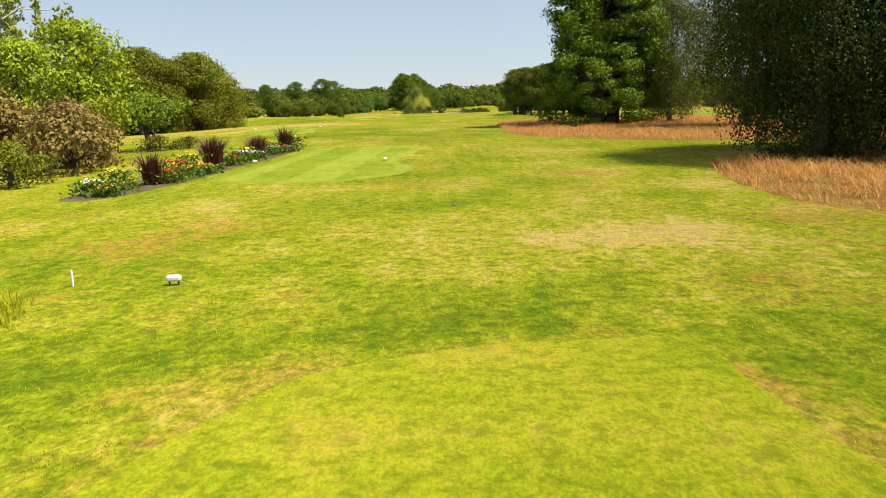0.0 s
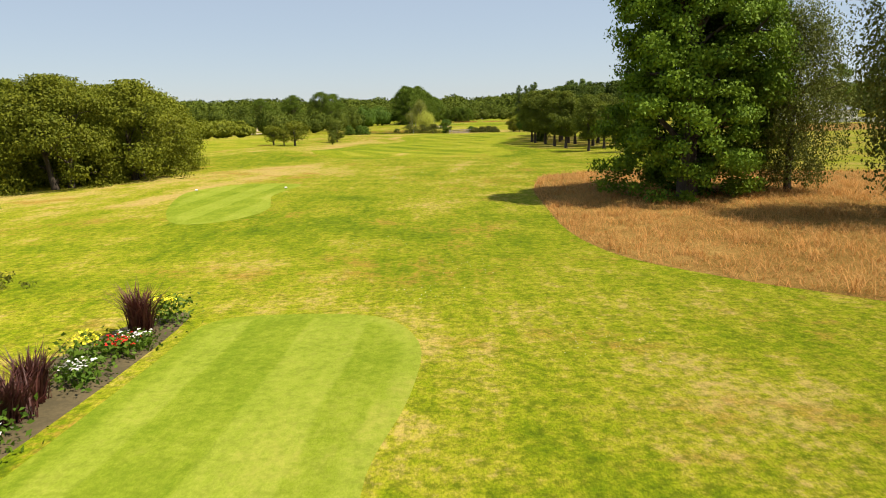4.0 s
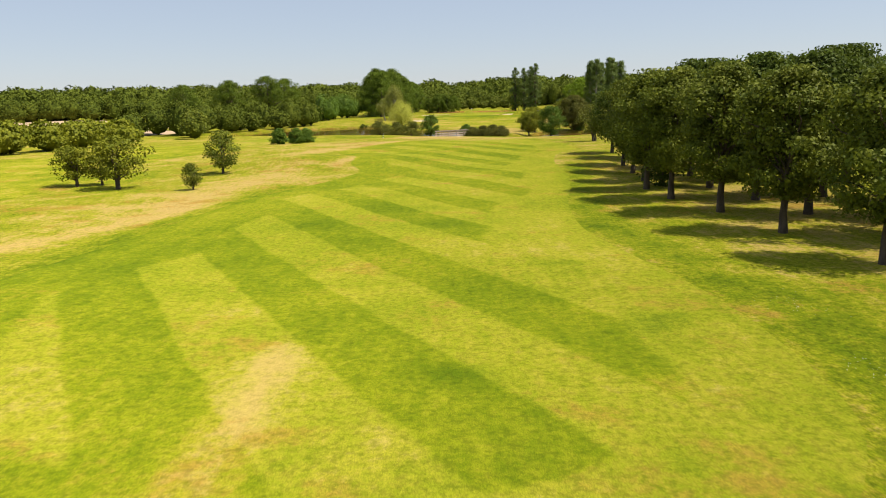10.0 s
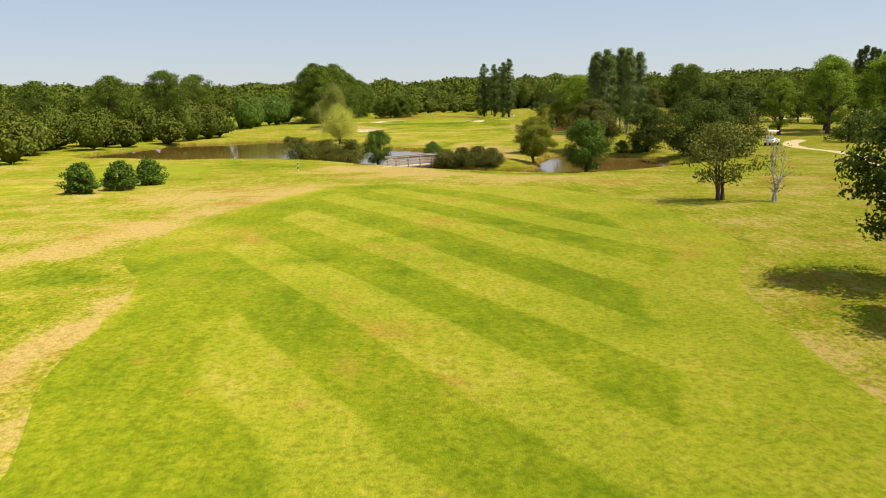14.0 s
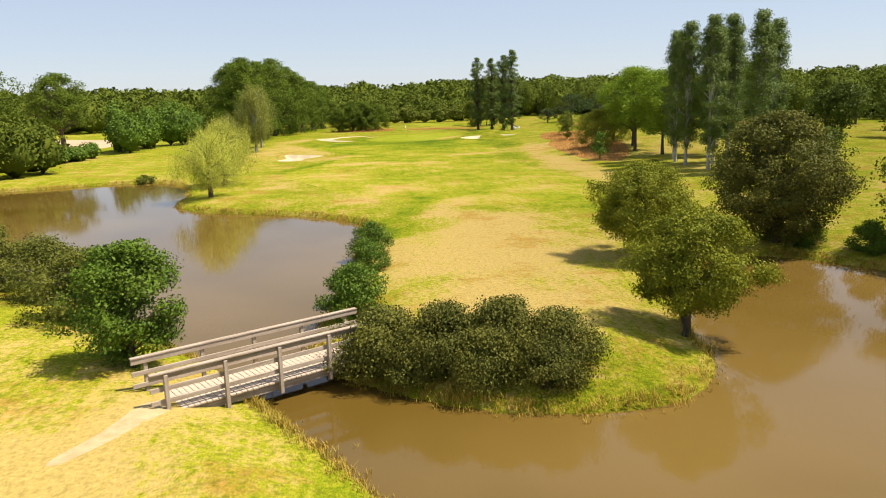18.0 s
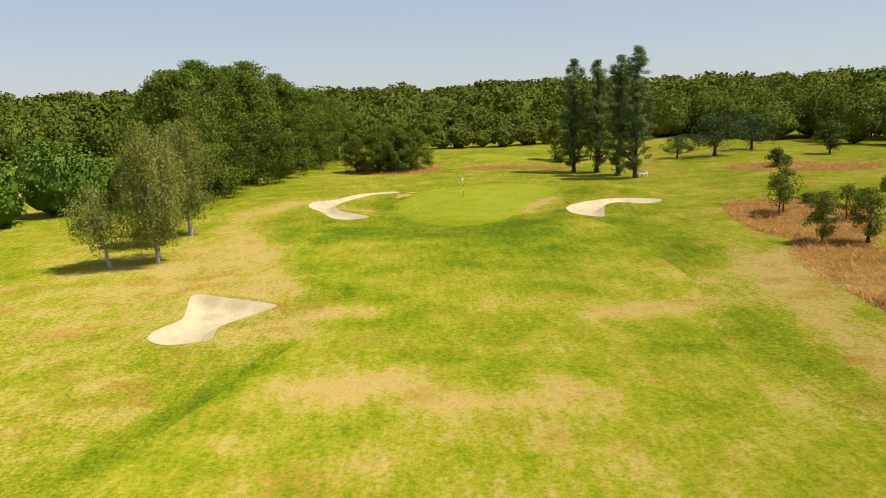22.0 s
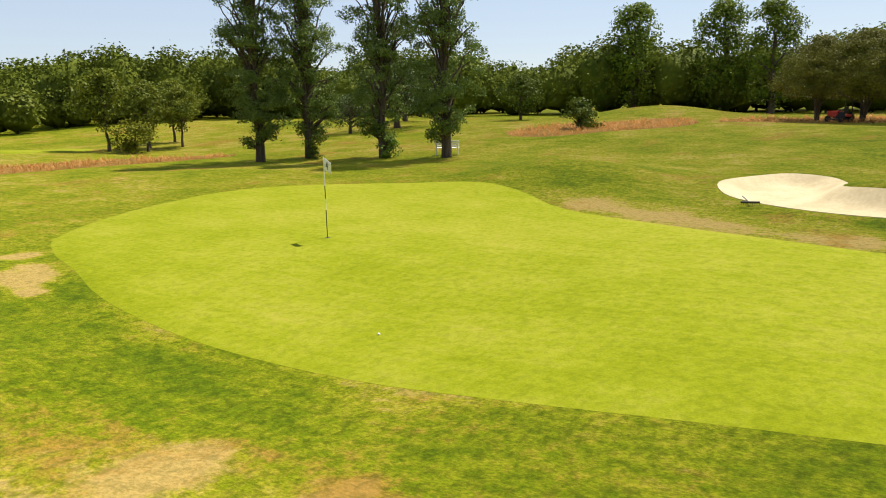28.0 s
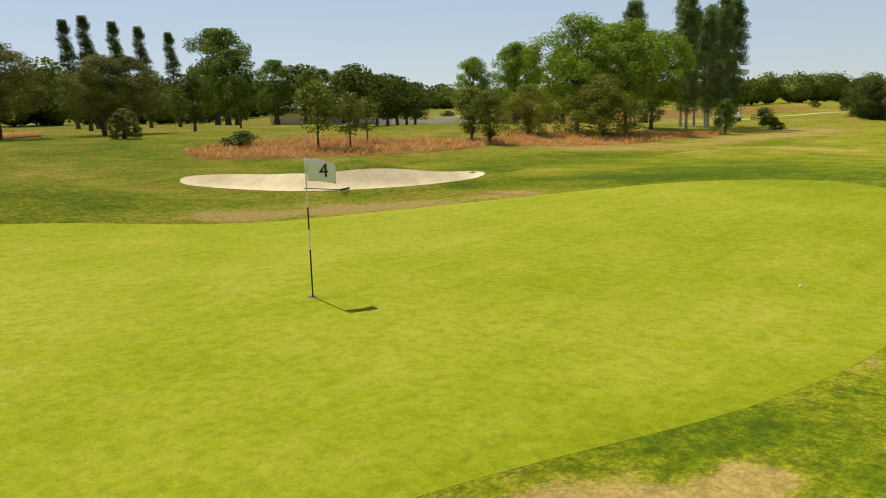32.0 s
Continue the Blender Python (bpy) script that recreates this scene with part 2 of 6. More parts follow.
LEAF = {
    "oak": leafy("oak_leaf", (0.04, 0.08, 0.010), (0.105, 0.165, 0.018)),
    "lime": leafy("lime_leaf", (0.075, 0.15, 0.012), (0.17, 0.27, 0.025), 0.4),
    "maple": leafy("maple_leaf", (0.03, 0.075, 0.008), (0.145, 0.245, 0.022), 0.25),
    "grove": leafy("grove_leaf", (0.05, 0.085, 0.012), (0.12, 0.155, 0.022), 0.35),
    "birch": leafy("birch_leaf", (0.14, 0.185, 0.042), (0.24, 0.29, 0.075), 0.35, 0.2),
    "dark": leafy("dark_leaf", (0.026, 0.055, 0.009), (0.07, 0.105, 0.016)),
    "willow": leafy("willow_leaf", (0.25, 0.31, 0.045), (0.39, 0.45, 0.10), 0.5),
    "silver": leafy("silver_birch_leaf", (0.06, 0.085, 0.018), (0.13, 0.165, 0.04), 0.3, 0.2),
    # near-black: the deep shade within these crowns is put into the leaf colour
    "shade": leafy("shaded_birch_leaf", (0.016, 0.032, 0.007), (0.04, 0.065, 0.012), 0.12),
    "weep": leafy("weeping_silver_birch_leaf", (0.11, 0.145, 0.03), (0.20, 0.24, 0.06), 0.35, 0.15),
    "moss": leafy("moss_green_leaf", (0.048, 0.064, 0.014), (0.115, 0.13, 0.028), 0.25),
    "grey": leafy("grey_leaf", (0.062, 0.085, 0.016), (0.125, 0.15, 0.03), 0.3),
    "laurel": leafy("laurel_leaf", (0.032, 0.08, 0.010), (0.095, 0.17, 0.018), 0.3, 0.2, 0.15),
    "olive": leafy("olive_leaf", (0.07, 0.105, 0.010), (0.16, 0.19, 0.018), 0.35),
    "poplar": leafy("poplar_leaf", (0.05, 0.095, 0.02), (0.115, 0.18, 0.04), 0.3, 0.2, 0.3),
    "rhodo": leafy("mixed_shrub_leaf", (0.10, 0.10, 0.02), (0.28, 0.22, 0.09), 0.3),
    "pine": leafy("pine_needle", (0.02, 0.04, 0.014), (0.05, 0.085, 0.028), 0.1),
    "wood": leafy("far_wood_leaf", (0.032, 0.06, 0.012), (0.095, 0.13, 0.02), 0.2, 0.1, 0.02),
    "straw": leafy("fescue_blade", (0.32, 0.175, 0.06), (0.41, 0.25, 0.095), 0.3, 0.1, 0.1),
    "reed": leafy("reed_blade", (0.13, 0.15, 0.02), (0.34, 0.26, 0.06), 0.3, 0.1, 0.1),
    "purple": leafy("dark_red_blade", (0.03, 0.012, 0.012), (0.10, 0.035, 0.03), 0.2, 0.2, 0.4),
    "grass": leafy("tall_grass_blade", (0.24, 0.30, 0.01), (0.32, 0.36, 0.02), 0.5, 0.1),
    "white": leafy("white_petal", (0.65, 0.65, 0.62), (0.8, 0.8, 0.78), 0.2, 0.05),
    "orange": leafy("orange_petal", (0.7, 0.16, 0.01), (0.85, 0.34, 0.02), 0.2, 0.05),
    "redf": leafy("red_petal", (0.5, 0.01, 0.01), (0.7, 0.04, 0.03), 0.2, 0.05),
    "yellowf": leafy("yellow_petal", (0.7, 0.5, 0.02), (0.85, 0.7, 0.05), 0.2, 0.05),
    "gold": leafy("gold_leaf", (0.16, 0.24, 0.015), (0.27, 0.36, 0.03), 0.35, 0.1),
}


def water_mat():
    m, n, l, b = blank("pond_water")
    pos = n.new("ShaderNodeNewGeometry").outputs["Position"]
    f = noise_node(n, l, 0.06, 3, pos)
    l.new(mix(n, l, step(n, l, f, 0.35, 0.65), (0.098, 0.06, 0.010), (0.14, 0.088, 0.021)), b.inputs["Base Color"])
    b.inputs["Roughness"].default_value, b.inputs["IOR"].default_value = 0.06, 1.33
    bp = n.new("ShaderNodeBump")
    bp.inputs["Strength"].default_value, bp.inputs["Distance"].default_value = 0.12, 0.03
    l.new(noise_node(n, l, 2.2, 3, pos, 0.5, (1, 0.35, 1)), bp.inputs["Height"])
    l.new(bp.outputs[0], b.inputs["Normal"])
    return m


M_WATER = water_mat()

# ---- mesh helpers ----


def raw_mesh(name, verts, faces, sides, mats, smooth=False):
    """A mesh from arrays: verts (n, 3), faces (m, sides)."""
    me = bpy.data.meshes.new(name)
    verts, faces = np.asarray(verts, np.float32), np.asarray(faces, np.int32)
    me.vertices.add(len(verts))
    me.vertices.foreach_set("co", verts.ravel())
    me.loops.add(faces.size)
    me.loops.foreach_set("vertex_index", faces.ravel())
    me.polygons.add(len(faces))
    me.polygons.foreach_set("loop_start", np.arange(0, faces.size, sides, dtype=np.int32))
    if smooth:
        me.polygons.foreach_set("use_smooth", np.ones(len(faces), bool))
    for m in mats if isinstance(mats, (list, tuple)) else [mats]:
        me.materials.append(m)
    me.update(calc_edges=True)
    return me


def part(name, data, parent, label="", matrix=None):
    """One mesh object under a thing."""
    ob = new(name, data)
    ob.parent = parent
    if matrix is not None:
        ob.matrix_local = matrix
    return tagged(ob, label)


def thing(name, x, y, z, label, category, group="", rz=0.0):
    ob = new(name)
    ob.empty_display_size = 0.2
    ob.matrix_world = pose(x * S, y * S, z, 0, 0, rz)
    return tagged(ob, label, category, group)


def bm_mesh(name, bm, mat, smooth=False):
    me = bpy.data.meshes.new(name)
    for f in bm.faces:
        f.smooth = smooth
    bm.to_mesh(me)
    bm.free()
    me.materials.append(mat)
    return me


def box_bm(boxes, bevel=0.0):
    """Boxes (cx, cy, cz, sx, sy, sz[, rz]) in one bmesh, edges bevelled."""
    bm = bmesh.new()
    for cx, cy, cz, sx, sy, sz, *rz in boxes:
        bmesh.ops.create_cube(bm, size=1, matrix=pose(cx, cy, cz, 0, 0, rz[0] if rz else 0) @ Matrix.Diagonal((sx, sy, sz, 1)))
    if bevel:
        bmesh.ops.bevel(bm, geom=list(bm.edges), offset=bevel, segments=1, affect="EDGES")
    return bm


def tube(points, radii, sides=7):
    """Rings along a line: verts and quads."""
    pts, n = np.asarray(points, float), len(points)
    d = np.gradient(pts, axis=0)
    d /= np.linalg.norm(d, axis=1, keepdims=True) + 1e-9
    ref = np.where(np.abs(d[:, 2:3]) > 0.9, np.array([[1.0, 0, 0]]), np.array([[0, 0, 1.0]]))
    u = np.cross(d, ref)
    u /= np.linalg.norm(u, axis=1, keepdims=True) + 1e-9
    w = np.cross(d, u)
    a = np.arange(sides) / sides * 2 * np.pi
    v = pts[:, None] + np.asarray(radii)[:, None, None] * (np.cos(a)[None, :, None] * u[:, None] + np.sin(a)[None, :, None] * w[:, None])
    f = [(i * sides + j, i * sides + (j + 1) % sides, (i + 1) * sides + (j + 1) % sides, (i + 1) * sides + j) for i in range(n - 1) for j in range(sides)]
    return v.reshape(-1, 3), np.array(f)


def join(pieces):
    vs, fs, k = [], [], 0
    for v, f in pieces:
        vs.append(v)
        fs.append(f + k)
        k += len(v)
    return np.concatenate(vs), np.concatenate(fs)


# ---- land ----
S = 1.117  # metres to a unit of the plan
GY = (-80, 0, 45, 80, 110, 140, 155, 168, 180, 215, 245, 262, 285, 310, 400, 600)
GZ = (2.25, 2.25, 2.45, 2.25, 1.7, 1.8, 1.5, 1.0, 0.6, 0.45, 0.5, 0.85, 1.0, 1.0, 1.7, 2.5)


def ramp(v, a, b):
    s = np.clip((np.asarray(v, float) - a) / (b - a), 0, 1)
    return s * s * (3 - 2 * s)


def base_ground(x, y):
    """Height of the land without ponds, bunkers and mounds."""
    x, y = np.asarray(x, float) / S, np.asarray(y, float) / S
    z = np.interp(y, GY, GZ)
    z = sum(np.interp(y + o, GY, GZ) for o in (-12, -6, 0, 6, 12)) / 5 + 0 * z
    z = z + 1.2 * ramp(x - 9 * ramp(y, 258, 288), 22, 48) * ramp(y, 190, 240) - 0.5 * ramp(-x, 8, 30) * ramp(-y, -95, -60)
    return z


def curve(pts, per=4):
    """A closed smooth outline through the given corners."""
    p = np.array(pts, float) * S
    a, b, c, d = np.roll(p, 1, 0), p, np.roll(p, -1, 0), np.roll(p, -2, 0)
    out = []
    for t in np.arange(per) / per:
        out.append(0.5 * (2 * b + (c - a) * t + (2 * a - 5 * b + 4 * c - d) * t * t + (3 * b - a - 3 * c + d) * t**3))
    return np.stack(out, 1).reshape(-1, 2)


def inside(x, y, poly):
    """Distance to an outline, positive within it; points far off get -99."""
    x, y = np.asarray(x, float), np.asarray(y, float)
    out = np.full(x.shape, -99.0)
    lo, hi = poly.min(0) - 8, poly.max(0) + 8
    near = (x > lo[0]) & (x < hi[0]) & (y > lo[1]) & (y < hi[1])
    px, py = x[near], y[near]
    best, odd = np.full(px.shape, 1e9), np.zeros(px.shape, bool)
    for (ax, ay), (bx, by) in zip(poly, np.roll(poly, -1, 0)):
        ex, ey = bx - ax, by - ay
        t = np.clip(((px - ax) * ex + (py - ay) * ey) / (ex * ex + ey * ey + 1e-9), 0, 1)
        best = np.minimum(best, np.hypot(px - ax - t * ex, py - ay - t * ey))
        if abs(ey) > 1e-9:
            odd ^= ((ay > py) != (by > py)) & (px < ex * (py - ay) / ey + ax)
    out[near] = np.where(odd, best, -best)
    return out


POND = curve([(-32.3, 217.1), (-29.4, 223.8), (-23.8, 225.1), (-15.8, 228), (-11, 227), (-8.5, 222), (-6.8, 215.5), (-6.4, 210.4), (-3.6, 207),
              (-0.6, 205.5), (3, 203.6), (5.7, 201), (7, 198.2), (7.2, 195.8), (6.3, 191.3), (6.0, 187), (5.4, 182), (5.0, 178.5), (5.4, 176.3),
              (6.7, 174.9), (8.8, 173.3), (11, 172.6), (13.5, 172.8), (15.3, 174.6), (16, 177.5), (17, 180.5), (18.5, 184), (20.1, 186.3), (22.8, 187),
              (25, 185.8), (27, 183), (29, 180), (28.5, 175), (27, 170), (24.3, 166.4), (20.2, 163.7), (17, 162.9), (14, 163.2), (11.3, 164.2),
              (9, 165.9), (7.5, 167.7), (6, 170.5), (4.6, 172.8), (3.6, 174.6), (2.2, 177), (0, 179.5), (-4, 184.5), (-9, 189.3), (-14, 190.5),
              (-23.5, 193.8), (-33.4, 198.6), (-37, 203), (-36, 208.5)])
BUNKERS = [curve([(-2.7, 242.1), (-1.6, 241.3), (0.0, 241.8), (0.05, 243.7), (1.95, 245.9), (1.8, 246.6), (-0.7, 247.9), (-2.5, 248.7), (-2.3, 246.6), (-2.1, 244.9), (-2.8, 243.4)]),
           curve([(-0.3, 279.0), (0, 281.2), (1.9, 282.3), (3.6, 285.4), (5.3, 286.6), (7.6, 287.3), (8, 286.2), (5.4, 285.2), (3.5, 281.5), (2.3, 278.7), (3, 275.2), (5.6, 271.4), (4.3, 270.0), (2.7, 270.9), (1.4, 274.5), (0.2, 277)]),
           curve([(31.4, 275.2), (28.6, 276.6), (25.8, 276.1), (23.8, 274.8), (22.4, 272.5), (22.2, 270), (23, 268.2), (24.2, 267.4), (24.8, 269.3), (25.5, 271.3), (26.8, 272.7), (28.9, 272.8), (30.8, 273.5)]),
           curve([(-26.8, 85.6), (-25.4, 86.2), (-24.2, 86), (-24.3, 85.4), (-25.5, 85.2)]),
           curve([(72, 232), (75, 233.5), (78, 233), (77, 231), (74, 230.6)])]
GREEN = curve([(8.2, 275.2), (8.1, 277.6), (8.1, 280), (8.5, 282.4), (9.4, 284.8), (10.1, 286.8), (11.4, 288.8), (15.0, 291), (20.0, 292), (23.3, 289.3), (24.4, 285), (23.3, 282), (21.0, 279.3), (19.7, 276.2), (18.6, 273),
               (17.6, 270.3), (16.6, 268.1), (15.3, 266.4), (13.7, 265.4), (12, 265.4), (10.3, 266.9), (9.1, 269.4), (8.5, 272.5)])
GREEN_B = curve([(-27.5, 171), (-25, 180), (-18, 181.5), (-14, 174), (-15.5, 168), (-22, 164.5)])
GREEN_C = curve([(17, 322), (24, 325), (31, 323), (30, 318.5), (22, 317.5)])
FAIR_1 = curve([(-11.5, 77.3), (-9.6, 73.9), (-7.7, 72.2), (-5.3, 70.9), (-2.5, 70), (0.3, 69.9), (2.5, 71), (4.2, 72.9), (5.2, 74.8), (5.6, 77.5), (5.6, 81), (5.0, 86), (4.8, 91), (5.5, 97), (6.9, 103.5), (8.1, 110),
                (8.8, 118), (10.2, 125.5), (12.6, 130), (13.6, 134.5), (13.2, 141.3), (11.5, 146.5), (9.3, 149.9), (5.5, 153), (2.1, 154.2), (-1, 153.3), (-3.8, 150.7), (-6.2, 145.6),
                (-7.5, 140.5), (-8.6, 133), (-6.6, 127.5), (-6.3, 121), (-5.3, 116), (-7, 110), (-9.5, 104), (-11, 96), (-12, 88), (-12.3, 82)])
FAIR_2 = curve([(3, 216), (7.5, 207), (14, 202), (22, 202.5), (24.5, 207.4), (24.4, 213), (24.0, 218), (22.8, 225), (22.2, 231.4), (21.4, 235.7), (21.4, 239.6), (22.2, 243), (23.7, 247.8), (24.1, 256.5), (24.2, 264), (21.5, 268.5),
                (17, 264), (12, 262.5), (7, 265), (3.2, 269.5), (1.6, 266), (0.9, 262), (1.1, 258), (2.0, 254.6), (4.7, 249.3), (5.4, 246.5), (4.4, 242.2), (2.0, 236.6), (0, 231), (-0.6, 225)])
FAIR_3 = curve([(-24, 96), (-36, 100), (-40, 125), (-36, 150), (-30, 163), (-22, 160), (-23, 140), (-25, 120)])
TEE_0 = curve([(1.62, 4.5), (0.8, 4.62), (0.1, 4.5), (-0.8, 4.1), (-1.2, 3.5), (-1.5, 2.9), (-2, 1), (-2.2, -6), (2.4, -6), (2.1, 1), (1.85, 2.8), (1.7, 3.9)])
TEE_1 = curve([(-4.4, 25.7), (-3.6, 26.3), (-1.5, 26.1), (-0.7, 24.6), (-0.75, 22.5), (-1.1, 20.5), (-1, 18.9), (-0.7, 18), (-0.62, 17), (-0.9, 16), (-1.4, 15.4), (-2.1, 14.8), (-3.4, 14.6),
               (-4.6, 15.1), (-5.0, 16), (-4.8, 19.3), (-4.5, 24)])
TEE_2 = curve([(-7.2, 49.6), (-8.1, 50.7), (-9.4, 51), (-11.1, 50.5), (-12.2, 48), (-11.5, 44), (-10.3, 40), (-9, 37.4), (-7.6, 37.7), (-6.9, 39.3), (-6.8, 41), (-7.2, 43), (-7.6, 45), (-7.4, 47.5)])
FESCUE = [curve([(4.2, 49), (4.7, 51.2), (5.6, 52.8), (7.5, 54.3), (10, 54.8), (16, 52.5), (25, 49.5), (32, 45), (32, 30), (22, 25), (10.3, 25), (6.8, 27.2), (5.2, 28.9), (3.9, 31), (3.3, 34.5), (3.4, 40), (3.6, 45)]),
          curve([(6.8, 17.8), (5.6, 14.5), (5.3, 11.5), (5.8, 9.8), (8, 8.5), (14, 7), (20, 12), (18, 20), (11.5, 20.3), (8.5, 19)]),
          curve([(15.5, 309.5), (18, 308), (24, 306.5), (31, 305.5), (31.5, 307.5), (26, 310), (19, 311.5)]),
          curve([(1, 309), (4, 305.5), (9, 305), (13.5, 308), (13.5, 312), (8, 314), (2, 312)]),
          curve([(45, 292), (50, 287), (57, 285), (60, 288), (54, 294), (48, 296)]),
          curve([(58, 284), (60, 274), (66, 268), (72, 267), (72, 273), (66, 280)]),
          curve([(35.5, 270.6), (33, 264), (32.5, 257), (36, 252), (42, 262), (41, 270)]),
          curve([(31, 252), (34.5, 255), (38, 246), (36, 236), (31.5, 226.5), (29.3, 232), (30, 243)]),
          curve([(46, 128), (60, 122), (90, 135), (105, 165), (90, 190), (62, 185), (50, 155)])]
MOUNDS = ((-11, 124, 0.8, 5), (28.2, 282.5, 0.85, 3.8), (4.9, 280.5, 0.3, 1.5), (8.4, 277.4, -0.32, 4.0), (27.0, 270.6, 0.75, 2.0), (-15, 78, 0.6, 6), (-13, 136, 0.4, 5), (12.5, 264, 0.25, 9), (0.5, 250.5, 0.35, 4), (15, 284, -0.12, 10), (68, 291, 1.3, 7), (20, 322, 0.7, 7))


def grow(poly, d):
    """An outline moved outwards by d."""
    t = np.roll(poly, -1, 0) - np.roll(poly, 1, 0)
    t /= np.linalg.norm(t, axis=1, keepdims=True) + 1e-9
    nrm = np.stack([t[:, 1], -t[:, 0]], 1)
    s = np.sign(inside((poly + nrm * 0.05)[:, 0], (poly + nrm * 0.05)[:, 1], poly))[:, None]
    return poly - nrm * d * s


def land(x, y):
    """Height of the ground with banks, bunkers and mounds."""
    x, y = np.asarray(x, float), np.asarray(y, float)
    z = base_ground(x, y)
    for mx, my, h, r in MOUNDS:
        z = z + h * np.exp(-((x - mx * S) ** 2 + (y - my * S) ** 2) / (r * S) ** 2)
    z = z + 0.10 * np.sin(x * 0.35 + 1.3 * np.sin(y * 0.13)) * np.sin(y * 0.21 + 0.5) * ramp(y, 40, 75) * ramp(np.abs(x - 17) + np.abs(y - 310), 18, 40)
    for t in (TEE_0, TEE_1, TEE_2):
        z = z + 0.03 * ramp(inside(x, y, t), -0.8, 0.2)
    for b in BUNKERS:
        d = inside(x, y, b)
        z = z + 0.14 * ramp(d, -1.6, -0.1) - 0.42 * ramp(d, -0.12, 0.9)
    d = inside(x, y, POND)
    z = np.where(d > -6, 0.24 + (z - 0.24) * ramp(-d, 0.0, 3.2), z)
    z = np.where(d > -0.5, z - 1.3 * ramp(d, -0.25, 1.2), z)
    far = np.hypot(x, y - 150)
    return z + 9 * ramp(far, 330, 900)


DRY_SPOTS = ((10.8, 188, 5, 1.4), (11.5, 179, 3.6, 1.3), (13, 197, 4.5, 1.0), (-8.4, 118, 1.5, -0.9), (-9.0, 123, 1.5, -0.9), (-9.8, 129, 1.5, -0.9), (-10, 135, 1.5, -0.8), (18, 208, 4, 0.6), (9, 214, 3, 0.4), (14, 220, 3, 0.3), (4, 224, 3, 0.6), (26, 226, 3, 0.6), (3, 163, 3.5, 0.75), (-3, 168, 2.2, 0.6), (9, 156.5, 4, 0.7), (15, 153.5, 4, 0.7), (-1, 160, 2, 0.3), (13, 161.6, 1.6, -0.9), (17, 160.6, 1.8, -0.9), (10, 163.3, 1.4, -0.8), (7.3, 166, 1.2, -0.7), (-7, 174, 3, -0.9), (-13, 178, 5, -0.7), (0, 156.5, 2, -0.4), (5, 168, 1.4, -0.4), (-10.5, 124, 4.5, 0.5), (-9.5, 136, 4, 0.8), (-13, 100, 5, 0.6),
             (-9, 150, 5, 0.6), (-10, 60, 4, 0.8), (-16, 56, 4, 0.9), (-22, 48, 4, 0.8), (28, 232, 4, 0.7), (26.5, 215, 5, 0.6), (27, 250, 3.5, 0.5), (0.8, 249, 2.5, 0.6), (2.8, 243, 2.2, 0.8), (6.5, 236, 3, 0.5),
             (14, 228, 5, 0.4), (-2, 236, 4, 0.35), (-5.5, 262, 3, 0.45), (-8, 274, 3, 0.5), (-12, 227.5, 3, 0.5), (-2, 212, 3, -0.7), (0, 226, 3, 0.4), (19, 212, 4, 0.4), (9.4, 286.6, 1.2, -0.8), (8.3, 284.2, 1.3, -0.9), (7.2, 282, 1.3, -0.9), (6.2, 279.5, 1.4, -0.8), (6.3, 284.0, 1.0, 0.5), (12, 258, 5, -0.7), (17, 252, 5, -0.5), (20, 258, 4, -0.6), (7, 256, 4, -0.5), (8.6, 283.2, 0.5, -0.8), (7.3, 281.4, 0.6, -0.9), (9.3, 284.9, 0.3, -0.5), (22.6, 278.8, 1.1, 1.2), (21, 276.5, 0.7, 1.2),
             (2.6, 11.5, 1.5, 0.15), (0.6, 13.2, 1.6, -0.5), (2, 26, 3, -0.3), (0, 34, 4, -0.3), (1.6, 8.2, 1.2, 0.4), (-0.3, 7.2, 0.7, 0.4), (11, 268, 3, -0.9), (17, 265, 3, -0.9), (7, 272, 2, -0.7), (6.5, 277, 1.5, -0.8), (24.5, 281, 2, -0.7), (26, 286, 3, -0.8), (19, 294, 3, -0.6), (12, 292, 2, -0.5), (-20.5, 66, 3, 0.8), (15, 90, 5, 0.2), (15, 101, 6, 0.4), (6, 63, 5, -0.3), (17, 115, 5, 0.6), (2.5, 277.5, 1.5, 0.6), (0, 196, 3, -0.8), (4.5, 20, 2, -0.5),
             (1.0, 19.5, 1.6, -0.9), (-5, 38, 3, -0.8), (-4, 44, 2, -0.9), (9, 80, 2, -0.6), (8, 93, 2.5, -0.6), (8.2, 196, 2, -1.0), (-3, 204, 2.5, -0.8), (0, 6.0, 1.6, -0.6), (-4, 6.5, 1.5, -0.6), (7.5, 264, 4, -0.6), (15, 262, 4, -0.6), (4, 265, 3, -0.5), (20, 266, 4, -0.5),
             (8.2, 283.6, 1.2, -1.2), (7.4, 281.6, 1.2, -1.2), (6.9, 279.2, 1.2, -0.9), (9.0, 286.0, 1.0, -0.8), (-4, 250, 5, 0.35), (-8, 244, 5, 0.3), (-10.6, 250, 4, 0.3), (23, 244, 3, 0.5), (22.5, 234, 3, 0.5), (30, 246, 4, 0.5))


